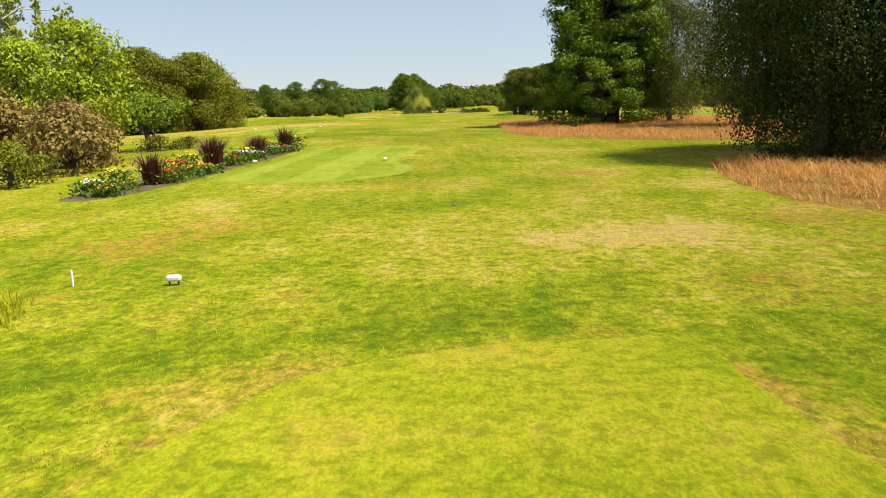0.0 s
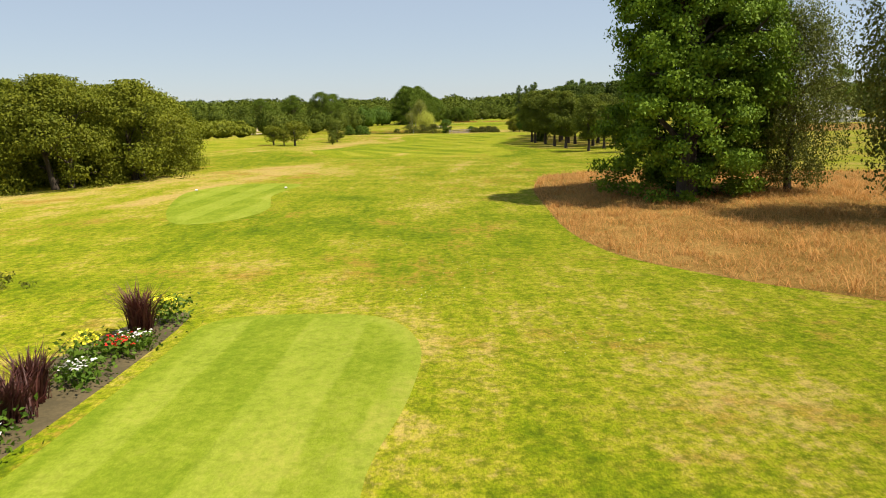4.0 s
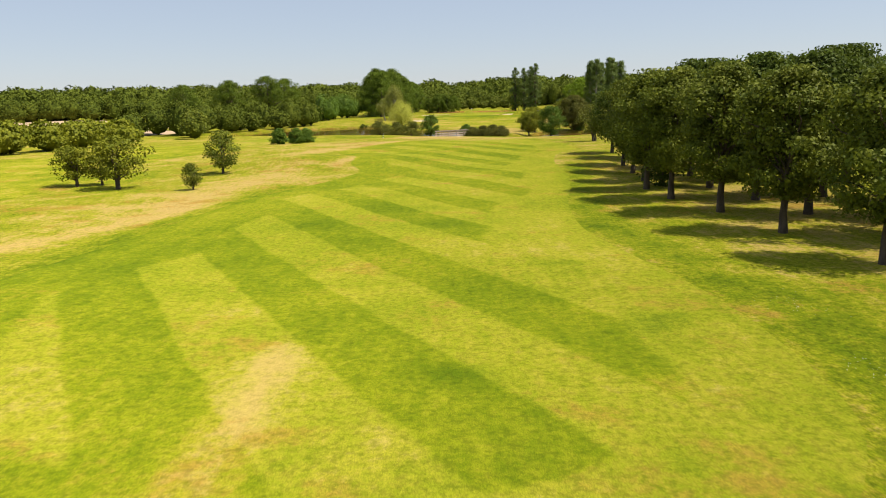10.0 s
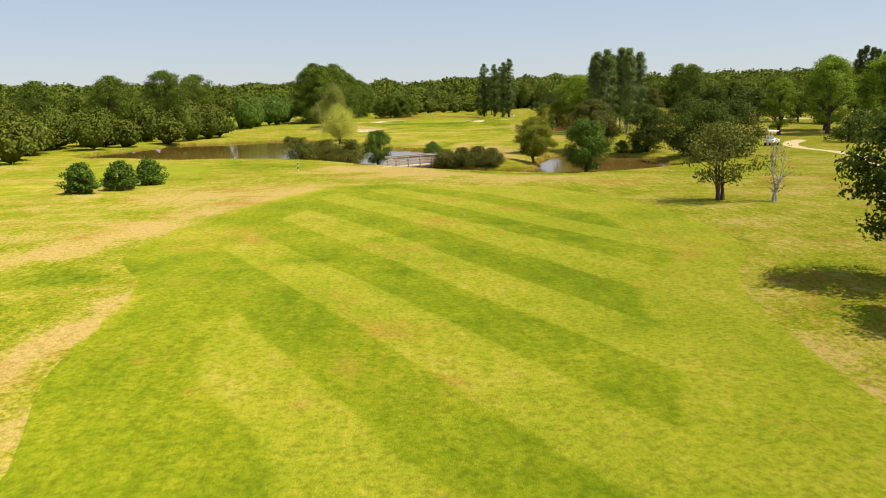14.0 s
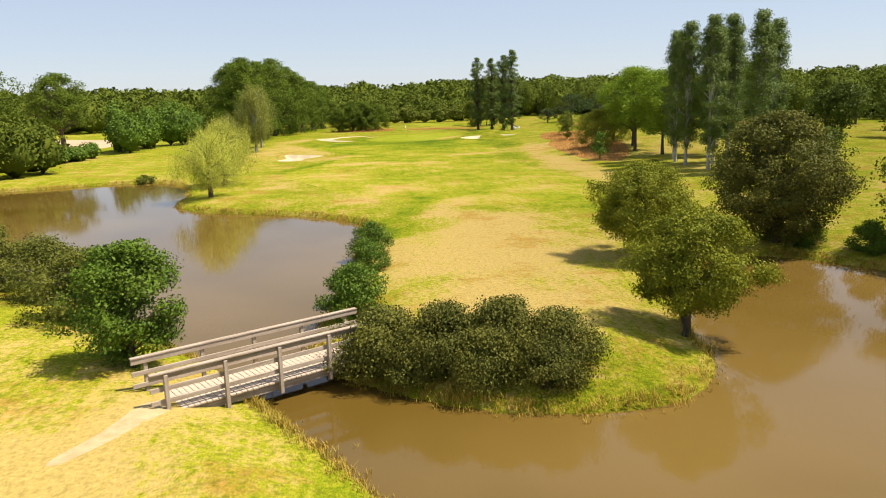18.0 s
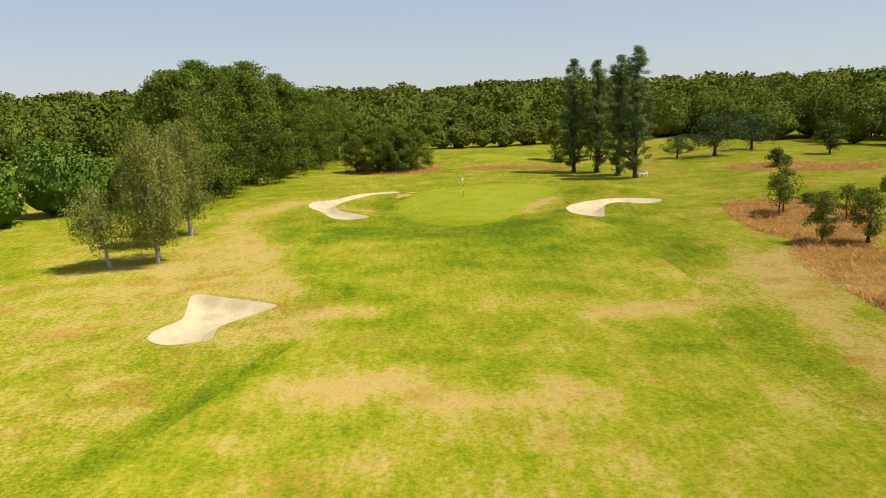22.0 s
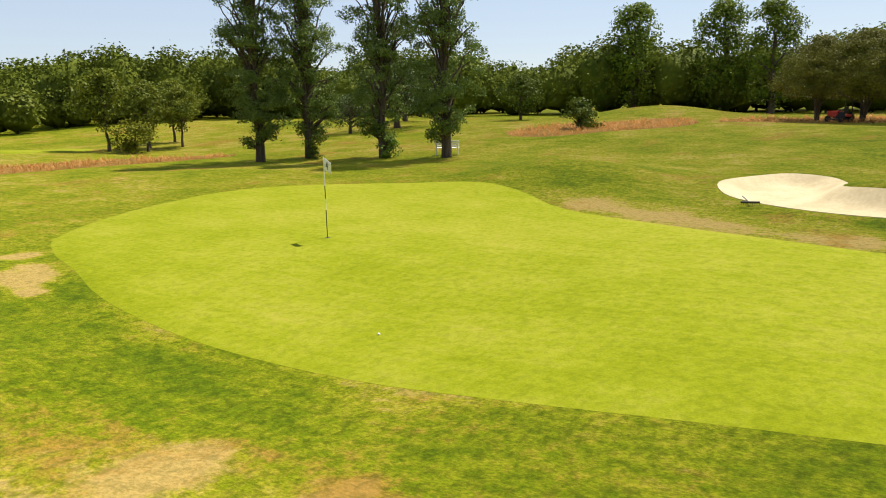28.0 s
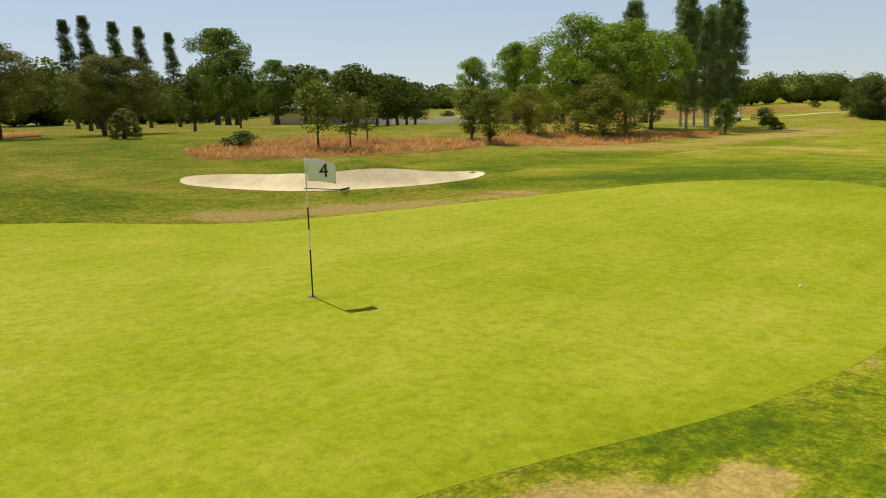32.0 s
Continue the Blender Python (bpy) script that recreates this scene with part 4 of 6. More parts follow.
plant(T, [(-15.2, 25.5, 1.0, 0), (-17.5, 30, 1.0, 70)])
T = make_tree("garden_tree", "bright yellow-green garden tree", "tree", "gold", 4.3, 1.55, 0.6, "round", 0.1, 130, 70, 0.28, 0.13, 16, seed=12)
plant(T, [(-11.6, 24.3, 1.0, 0), (-12.6, 22.6, 0.85, 120)])
T = make_tree("small_tree", "small spreading multi-stemmed tree with bare lower branches", "tree", "lime", 2.0, 1.6, 1.1, "flat", 0.06, 60, 34, 0.22, 0.15, 26, seed=13, count=4, limb_parts=True)
plant(T, [(-11.0, 28.0, 1.0, 0)])
T = make_tree("shrub", "rounded shrub with mixed pale leaves", "shrub", "rhodo", 1.6, 1.05, 0.0, "dome", 0.05, 90, 40, 0.17, 0.12, 10, seed=14, count=3)
plant(T, [(-9.2, 18.4, 1.0, 0), (-10.2, 20.5, 1.1, 90), (-11.5, 19.2, 1.2, 190)])
T = make_tree("shrub", "low clipped olive-green shrub", "shrub", "olive", 0.9, 0.95, 0.0, "dome", 0.04, 100, 40, 0.12, 0.08, 8, seed=15, count=3)
plant(T, [(-9.0, 15.4, 1.0, 0), (-10.5, 15.0, 1.1, 90)])
T = make_tree("shrub", "low grey-green spreading shrub", "shrub", "grey", 0.5, 0.75, 0.0, "dome", 0.03, 50, 30, 0.12, 0.08, 8, seed=16, count=3)
plant(T, [(-10.3, 27.2, 1.0, 0), (-9.6, 28.4, 0.8, 50)])

# ---- grove along the fairway ----
T = make_tree("young_tree", "young parkland tree with a bare straight trunk", "tree", "grove", 5.6, 1.9, 1.45, "round", 0.11, 150, 120, 0.27, 0.14, 24, seed=21, gaps=0.35, inner=0.45, group="grove along the fairway")
GROVE = [(12.0, 75.7, 0.8, 0), (14.1, 71.4, 0.7, 40), (14.5, 81.2, 0.85, 80), (11.5, 84, 0.92, 120), (11.2, 89, 0.95, 160), (10.9, 93.5, 1.0, 200), (10.3, 97.6, 1.0, 240),
         (10.4, 101.6, 1.02, 280), (11.6, 106, 1.0, 320), (12.4, 111, 1.02, 10), (13.1, 115.8, 1.0, 50), (14.8, 121, 0.95, 90)]
plant(T, GROVE)
T = make_tree("young_tree", "dark leafy parkland tree in the grove's shade", "tree", "dark", 5.9, 2.05, 1.3, "round", 0.12, 140, 90, 0.3, 0.17, 20, seed=22, gaps=0.3, inner=0.45, group="grove along the fairway")
plant(T, [(14.8, 87.5, 0.95, 30), (13.9, 92.5, 1.0, 70), (14.0, 97.2, 1.05, 110), (13.8, 102, 1.05, 150), (15, 108, 1.1, 190), (16.5, 113.2, 1.05, 230), (17.2, 119, 1.0, 270), (14.8, 125.2, 0.85, 310),
         (17.8, 84, 1.0, 0), (17.7, 91, 1.05, 60), (17.5, 98, 1.1, 120), (17.8, 105, 1.1, 180), (19, 112, 1.1, 240), (21, 118, 1.05, 300), (21, 95, 1.1, 20), (21.5, 103, 1.15, 140), (22, 110, 1.1, 260)])
T = make_tree("shrub", "dark rounded shrub under the grove", "shrub", "dark", 1.5, 0.9, 0.0, "dome", 0.05, 60, 36, 0.2, 0.15, 8, seed=23, count=3)
plant(T, [(11.9, 103.6, 1.0, 0)])
T = make_tree("young_tree", "small rounded tree on rough grass", "tree", "olive", 3.2, 1.55, 0.7, "round", 0.08, 80, 44, 0.26, 0.18, 18, seed=24, count=2)
plant(T, [(-19.4, 110.2, 1.0, 0), (-22.7, 111.5, 0.8, 90, 1.0, "dark small field tree beside its neighbour"), (-21.4, 112.2, 0.62, 200)])
T = make_tree("young_tree", "small upright sapling in rough grass", "tree", "grove", 2.9, 1.05, 0.55, "round", 0.07, 70, 40, 0.22, 0.16, 14, seed=25)
plant(T, [(-15.0, 117.2, 1.0, 0), (-14.2, 107.6, 0.52, 120)])
T = make_tree("laurel_bush", "glossy rounded laurel bush", "shrub", "laurel", 1.75, 0.95, 0.0, "dome", 0.05, 110, 40, 0.16, 0.16, 8, seed=26, gaps=0.05, count=3, group="three laurels")
plant(T, [(-17.8, 153.5, 1.0, 0), (-16.0, 155.5, 1.0, 90), (-15.4, 159.5, 0.98, 180)])
T = make_tree("open_tree", "open spreading tree with several leaning stems", "tree", "grey", 3.6, 1.75, 1.1, "round", 0.08, 90, 40, 0.28, 0.14, 30, seed=27, count=3, limb_parts=True)
plant(T, [(17.0, 141, 1.0, 0)])
T = make_tree("bare_tree", "half-dead small tree with thin bare twigs", "tree", "rhodo", 3.0, 0.85, 0.5, "column", 0.06, 60, 5, 0.2, 0.1, 50, M_BIRCH, 28, count=3)
plant(T, [(19.3, 140.3, 1.0, 0)])

# ---- pond ----
T = make_tree("pond_shrub", "grey-green willow shrub on the pond's bank", "shrub", "grey", 2.3, 1.85, 0.0, "dome", 0.06, 130, 110, 0.22, 0.09, 14, seed=31, gaps=0.1, count=4)
plant(T, [(-7.6, 186.7, 1.0, 0), (-4.8, 184.3, 0.95, 100), (-2.2, 181.0, 1.0, 200)])
T = make_tree("pond_tree", "bright leafy small alder beside the footbridge", "tree", "laurel", 3.1, 1.3, 0.3, "round", 0.09, 120, 150, 0.22, 0.09, 14, seed=32, gaps=0.2)
plant(T, [(0.6, 176.0, 1.0, 0), (16.0, 160.4, 1.2, 150, 1.0, "leafy green alder at the water's edge")])
T = make_tree("bank_bush", "leafy green bush on the water's edge", "shrub", "laurel", 1.6, 0.95, 0.0, "dome", 0.05, 90, 110, 0.17, 0.08, 10, seed=33, gaps=0.2, count=3)
plant(T, [(6.2, 180.0, 1.0, 0), (6.9, 189.6, 0.9, 70), (6.6, 186.5, 0.8, 140), (5.9, 182.5, 0.7, 200), (25.6, 186.8, 0.75, 0), (27.2, 184.9, 0.8, 60), (28.3, 183.6, 0.7, 130)])
T = make_tree("bank_shrub", "olive-brown evergreen shrub on the peninsula's tip", "shrub", "moss", 1.5, 1.15, 0.0, "dome", 0.05, 190, 95, 0.2, 0.07, 10, seed=34, gaps=0.15, count=4, group="shrubs by the footbridge")
plant(T, [(6.9, 175.5, 1.0, 0), (7.7, 174.9, 0.8, 40, 1.0), (8.4, 174.9, 0.98, 90, 1.05), (9.3, 174.1, 0.82, 130), (9.9, 174.6, 1.0, 180), (10.6, 173.5, 0.75, 220), (11.1, 174.0, 0.9, 270, 1.05)])
T = make_tree("round_tree", "rounded olive-green tree leaning over the bank", "tree", "olive", 3.6, 1.75, 0.9, "round", 0.09, 240, 190, 0.19, 0.075, 26, seed=35, gaps=0.0, count=2, limb_parts=True)
plant(T, [(15.7, 176.7, 1.0, 0), (17.6, 185.4, 1.08, 120)])
T = make_tree("grey_willow", "large dense grey-green willow over the water", "tree", "moss", 5.6, 2.7, 0.3, "round", 0.1, 300, 200, 0.28, 0.105, 26, seed=36, gaps=0.0, count=3, limb_parts=True)
plant(T, [(24.7, 187.8, 1.0, 0)])
T = make_tree("bank_tree", "dark rounded tree on the far bank", "tree", "dark", 5.0, 2.5, 0.3, "round", 0.16, 170, 110, 0.32, 0.14, 22, seed=37, gaps=0.15, count=2)
plant(T, [(29.6, 183.5, 0.95, 0), (31.3, 177, 1.05, 90), (29.6, 170.0, 1.0, 180), (33.5, 172.5, 1.0, 260)])
T = make_tree("weeping_willow", "pale yellow-green weeping willow by the pond", "tree", "willow", 4.8, 2.15, 1.2, "flat", 0.13, 120, 230, 0.26, 0.13, 30, seed=38, gaps=0.3, droop=1.6, hang=1.3, slim=0.25)
plant(T, [(-4.4, 212.2, 1.0, 0), (-4.9, 221, 1.15, 130)])
T = make_tree("shrub", "small round shrub on the far shore", "shrub", "dark", 1.1, 0.85, 0.15, "round", 0.05, 60, 36, 0.16, 0.12, 10, seed=39)
plant(T, [(-13.3, 227.6, 1.0, 0)])

# ---- right of the second fairway ----
T = make_tree("white_poplar", "tall narrow silvery poplar with a pale trunk", "tree", "poplar", 12.2, 1.05, 1.6, "column", 0.1, 230, 110, 0.27, 0.13, 50, M_BIRCH, 41, 0.3, 0.4, group="stand of poplars")
plant(T, [(35.7, 223.6, 0.95, 0), (34.9, 221.4, 0.88, 60), (34.6, 218.6, 0.98, 120), (34.9, 215.0, 1.0, 180), (36.4, 217.2, 0.94, 240), (38.5, 218.8, 1.02, 300), (40.2, 225.8, 0.92, 30), (41.0, 223.4, 0.95, 90), (39.4, 213.6, 0.95, 130), (37.2, 211.8, 1.0, 10)])
T = make_tree("ash_tree", "broad bright green tree on a bare trunk", "tree", "lime", 8.2, 3.2, 2.1, "round", 0.12, 220, 130, 0.36, 0.16, 34, seed=42, gaps=0.4)
plant(T, [(37.6, 239.0, 1.05, 0), (36.0, 234.2, 1.05, 130), (36.7, 228.5, 1.0, 300)])
T = make_tree("round_bush", "large rounded olive shrub", "shrub", "olive", 4.2, 2.7, 0.1, "dome", 0.1, 180, 110, 0.28, 0.11, 18, seed=43, gaps=0.1, count=4)
plant(T, [(34.2, 241.0, 1.0, 0), (37.6, 245.5, 0.8, 90)])
T = make_tree("young_tree", "young conical tree in the rusty rough", "tree", "laurel", 2.7, 0.85, 0.35, "cone", 0.06, 60, 40, 0.2, 0.15, 12, seed=44)
plant(T, [(30.2, 228.4, 1.0, 0)])
T = make_tree("sapling", "young leafy sapling in the dry grass", "tree", "grove", 3.3, 1.05, 1.0, "round", 0.05, 60, 36, 0.22, 0.15, 16, seed=45)
plant(T, [(37.2, 264.5, 1.0, 0), (36.2, 263.2, 0.85, 90), (39.0, 259.5, 0.75, 200)])
T = make_tree("sapling_clump", "rounded leafy young trees grown together in dry grass", "tree", "grove", 3.2, 1.05, 0.6, "round", 0.05, 90, 80, 0.2, 0.11, 18, seed=145, count=2)
plant(T, [(34.2, 254.1, 0.95, 20), (36.4, 253.1, 1.0, 60)])
T = make_tree("round_bush", "dark round bush beside the poplars", "shrub", "dark", 1.1, 0.7, 0.0, "dome", 0.04, 60, 36, 0.15, 0.12, 8, seed=46, count=3)
plant(T, [(30.5, 215.8, 0.95, 0), (33.9, 209, 1.6, 80), (50.6, 291.6, 1.75, 160), (40.5, 267.0, 1.2, 220, 0.6)])
T = make_tree("field_tree", "small dark tree in the field", "tree", "dark", 3.6, 1.7, 0.7, "round", 0.1, 80, 40, 0.3, 0.2, 16, seed=47)
plant(T, [(39.3, 206.5, 1.0, 0), (63.5, 303, 1.1, 60), (88, 290, 1.2, 120), (74, 322, 1.3, 180), (65.0, 256.0, 1.05, 30, 1.2), (75, 245.2, 0.85, 60, 1.7), (97.8, 219.5, 2.3, 90), (63.2, 239.2, 1.4, 40, 1.15), (62.0, 240.6, 1.3, 140, 1.1), (66, 234, 1.4, 10), (67.5, 231, 1.5, 70), (69, 228, 1.45, 200), (71, 224.5, 1.35, 290), (73, 221, 1.4, 330), (94, 214, 2.1, 120), (79, 259, 1.5, 200), (130, 190, 2.0, 10), (150, 160, 2.0, 70)])

# ---- round the green ----
T = make_tree("tall_poplar", "tall open poplar with leafy trunk near the green", "tree", "poplar", 13.6, 1.95, 0.9, "column", 0.17, 430, 95, 0.21, 0.125, 90, M_BARK, 51, 0.45, 0.5, group="row of tall poplars")
plant(T, [(29.8, 301.5, 1.0, 0), (32.3, 300.2, 0.98, 100), (33.8, 296.0, 1.0, 200), (34.7, 292.4, 1.05, 300)])
T = make_tree("trunk_shoots", "leafy shoots round a poplar's foot", "shrub", "laurel", 1.2, 0.65, 0.0, "dome", 0.03, 40, 30, 0.15, 0.13, 6, seed=52, count=3)
plant(T, [(33.8, 295.6, 1.0, 0), (32.3, 299.8, 0.6, 60)])
T = make_tree("oak_tree", "dense dark green oak at the wood's edge", "tree", "oak", 11.8, 4.1, 0.5, "dome", 0.3, 230, 95, 0.5, 0.23, 26, seed=53, gaps=0.3, group="wood left of the green")
plant(T, [(-11.8, 281.5, 1.0, 0, 1.04), (-11.0, 290.5, 0.98, 70, 1.1), (-9.2, 299, 1.05, 140, 1.1), (-7.2, 307, 1.0, 210, 1.06), (-5.2, 314.5, 0.92, 280), (-3.5, 322, 0.86, 350), (-2, 330, 0.88, 60, 0.9),
         (-14.4, 286, 1.0, 20, 1.05), (-14.0, 295, 1.06, 120, 1.1), (-12.3, 304, 1.05, 240, 1.08), (-10.5, 313, 1.0, 320), (-8.5, 322, 0.95, 200)])
T = make_tree("parkland_tree", "dense small oak in a clump on dry grass", "tree", "oak", 5.8, 2.3, 0.3, "dome", 0.15, 150, 90, 0.34, 0.18, 20, seed=54, gaps=0.25, group="clump by the green")
plant(T, [(5.2, 307.6, 1.02, 0), (7.9, 307.9, 0.98, 80), (10.4, 309.8, 0.9, 160), (2.4, 310.0, 0.8, 240), (6.8, 311.6, 1.0, 300)])
T = make_tree("birch_tree", "weeping silver birch beside the bunker", "tree", "weep", 8.8, 2.2, 2.0, "round", 0.13, 150, 210, 0.3, 0.12, 44, M_BIRCH, 55, 0.4, 0.45, droop=2.6, hang=1.0)
plant(T, [(-7.2, 257.6, 1.0, 0), (-7.6, 266.6, 0.95, 220, 1.05), (-9.0, 263.0, 0.8, 100)])
T = make_tree("birch_tree", "small leaning weeping birch beside the bunker", "tree", "weep", 5.2, 1.7, 1.9, "flat", 0.1, 60, 170, 0.3, 0.12, 30, M_BIRCH, 56, 0.4, 0.4, droop=2.2, hang=1.0, lean=-1.0)
plant(T, [(-9.7, 256.6, 1.0, 0)])
T = make_tree("young_tree", "young dark tree behind the green", "tree", "grove", 4.6, 1.5, 1.5, "round", 0.08, 80, 44, 0.28, 0.2, 18, seed=56)
plant(T, [(32.5, 315.5, 0.95, 0), (34.4, 318.0, 1.0, 90), (35.7, 316.0, 0.9, 180), (38, 320, 1.0, 250), (30.8, 317.4, 1.15, 300)])
T = make_tree("round_bush", "low olive bush behind the green", "shrub", "olive", 2.1, 1.5, 0.1, "round", 0.05, 80, 40, 0.26, 0.16, 12, seed=57, count=3)
plant(T, [(30.9, 314.6, 1.0, 0)])
T = make_tree("pine_tree", "dark spreading pine on the far fairway", "tree", "pine", 5.2, 3.7, 1.0, "flat", 0.2, 130, 50, 0.45, 0.2, 26, seed=58, gaps=0.35)
plant(T, [(50.3, 307.5, 1.0, 0), (45.6, 308.5, 0.55, 90), (57.5, 312, 0.9, 200)])
T = make_tree("multi_stem_willow", "rounded many-stemmed grey willow", "tree", "moss", 6.4, 3.0, 1.9, "dome", 0.07, 230, 120, 0.3, 0.12, 40, seed=59, gaps=0.15, count=5, limb_parts=True, group="row of round willows")
plant(T, [(62.7, 278.0, 0.92, 0), (61.6, 275.0, 0.95, 90), (60.3, 272.4, 0.95, 180), (60.4, 265.6, 0.85, 270), (61.0, 263.2, 0.85, 30)])
T = make_tree("clipped_bush", "dense clipped ball-shaped bush", "shrub", "moss", 1.55, 0.8, 0.0, "dome", 0.05, 420, 60, 0.05, 0.045, 6, seed=60, gaps=0.0, inner=0.1, count=3)
plant(T, [(49.0, 269.3, 1.1, 0)])
T = make_tree("lombardy_poplar", "tall dark wind-bent lombardy poplar", "tree", "dark", 15.0, 1.15, 1.0, "column", 0.2, 200, 90, 0.3, 0.17, 20, seed=61, gaps=0.35, lean=1.6, group="distant poplars")
plant(T, [(98.9, 252.4, 0.84, 0), (98.5, 250.2, 0.88, 0), (97.8, 247.0, 0.85, 0), (97, 244.2, 0.82, 0), (96, 240.8, 0.78, 0)])

# ---- house beyond the grove ----
T = make_tree("tall_tree", "tall bright green tree beyond the grove", "tree", "lime", 11.5, 3.6, 1.5, "round", 0.28, 190, 90, 0.45, 0.24, 26, seed=64, gaps=0.35, group="trees beyond the grove")
plant(T, [(62.5, 203, 0.86, 0), (69.5, 202, 0.9, 110), (66, 209, 0.9, 220), (75, 207, 0.8, 300), (56, 204, 0.65, 60)])
T = make_tree("garden_hedge_bush", "clipped rounded garden bush before the house", "shrub", "dark", 3.0, 2.2, 0.0, "dome", 0.1, 90, 40, 0.36, 0.24, 8, seed=62, count=3, group="bushes before the house")
plant(T, [(66, 192, 1.0, 0), (71, 194, 0.9, 60), (76, 196, 1.15, 120), (81, 197, 0.8, 180), (62, 195, 1.2, 240), (90, 196, 0.7, 300), (57, 190, 1.0, 10), (52, 128.5, 0.45, 0), (47, 127, 0.4, 0)])
T = make_tree("tall_tree", "tall dark tree behind the house", "tree", "oak", 13.0, 4.2, 2.0, "round", 0.3, 150, 80, 0.55, 0.32, 16, seed=63, group="trees behind the house")
plant(T, [(102, 222, 0.72, 10), (108, 225, 0.85, 80), (97, 225, 0.68, 150), (112, 224, 1.1, 240), (122, 220, 1.2, 300), (90, 222, 0.58, 90), (93, 216, 0.6, 200), (88, 226, 0.55, 310)])


def house(x, y, rz):
    """White two-storey house with hipped slate roofs, a chimney and a low wing."""
    z = ground_at(x, y)
    e = thing("house", x, y, z, "white rendered house with grey hipped slate roofs", "house", rz=rz)
    for name, cx, cy, w, d, h in (("wall", 0, 0, 12, 8, 5.4), ("wall", 11, -1.5, 10, 7, 3.0)):
        w1 = part(name, bm_mesh(name, box_bm([(cx, cy, h / 2 - 0.3, w, d, h + 0.6)], 0.03), M_RENDER), e)
        bm = bmesh.new()
        o, rh = 0.5, 2.4 if h > 4 else 1.9
        vs = [bm.verts.new(p) for p in ((cx - w / 2 - o, cy - d / 2 - o, h), (cx + w / 2 + o, cy - d / 2 - o, h), (cx + w / 2 + o, cy + d / 2 + o, h), (cx - w / 2 - o, cy + d / 2 + o, h),
                                        (cx - w / 2 + d * 0.45, cy, h + rh), (cx + w / 2 - d * 0.45, cy, h + rh),
                                        (cx - w / 2 - o, cy - d / 2 - o, h - 0.18), (cx + w / 2 + o, cy - d / 2 - o, h - 0.18), (cx + w / 2 + o, cy + d / 2 + o, h - 0.18), (cx - w / 2 - o, cy + d / 2 + o, h - 0.18))]
        for q in ((0, 1, 5, 4), (1, 2, 5), (2, 3, 4, 5), (3, 0, 4), (6, 7, 1, 0), (7, 8, 2, 1), (8, 9, 3, 2), (9, 6, 0, 3), (9, 8, 7, 6)):
            bm.faces.new([vs[i] for i in q])
        part("roof", bm_mesh("roof", bm, M_SLATE), e, "grey slate hipped roof")
    part("chimney", bm_mesh("chimney", box_bm([(-3.4, 0.6, 7.2, 1.3, 0.8, 3.0), (-3.4, 0.6, 8.75, 1.5, 1.0, 0.15)], 0.03), M_RENDER), e, "rendered chimney")
    part("porch", bm_mesh("porch", box_bm([(-1.5, -5.0, 2.75, 9, 2.2, 0.25), (-5.7, -5.8, 1.35, 0.3, 0.3, 2.7), (-1.5, -5.8, 1.35, 0.3, 0.3, 2.7), (2.7, -5.8, 1.35, 0.3, 0.3, 2.7)], 0.02), M_WHITE), e)
    for wx, wz in ((-4, 4.1), (-1.3, 4.1), (1.4, 4.1), (4.1, 4.1), (-4, 1.4), (1.4, 1.4), (4.1, 1.4), (8, 1.4), (11, 1.4), (14, 1.4)):
        wy = -4 if wx < 6 else -5
        win = part("window", bm_mesh("window", box_bm([(wx - 0.55, wy - 0.03, wz, 0.1, 0.08, 1.5), (wx + 0.55, wy - 0.03, wz, 0.1, 0.08, 1.5), (wx, wy - 0.03, wz + 0.72, 1.2, 0.08, 0.1), (wx, wy - 0.03, wz - 0.75, 1.3, 0.14, 0.1), (wx, wy - 0.03, wz, 0.06, 0.06, 1.45)]), M_WHITE), e)
        part("pane", bm_mesh("pane", box_bm([(wx, wy - 0.012, wz, 1.0, 0.02, 1.4)]), M_GLASS), win)
    return e


house(96, 212, 18)


def garden_wall():
    pts = [(78, 199), (86, 201), (96, 201), (110, 198)]
    boxes = []
    for (ax, ay), (bx, by) in zip(pts, pts[1:]):
        z = ground_at((ax + bx) / 2, (ay + by) / 2)
        boxes.append(((ax + bx) / 2 * S, (ay + by) / 2 * S, z + 0.5, S * math.hypot(bx - ax, by - ay) + 0.3, 0.3, 1.6, math.degrees(math.atan2(by - ay, bx - ax))))
    tagged(new("garden_wall", bm_mesh("garden_wall", box_bm(boxes, 0.02), M_RENDER)), "low white garden wall before the house", "wall", kind="structure")


garden_wall()

# ---- footbridge ----


def beam(name, a, b, wy, wz, mat, parent, label=""):
    """A squared timber from a to b."""
    a, b = Vector(a), Vector(b)
    d = b - a
    bm = box_bm([(0, 0, 0, d.length, wy, wz)], 0.008)
    rot = Matrix.Translation((a + b) / 2) @ d.to_track_quat("X", "Z").to_matrix().to_4x4()
    return part(name, bm_mesh(name, bm, mat), parent, label, rot)


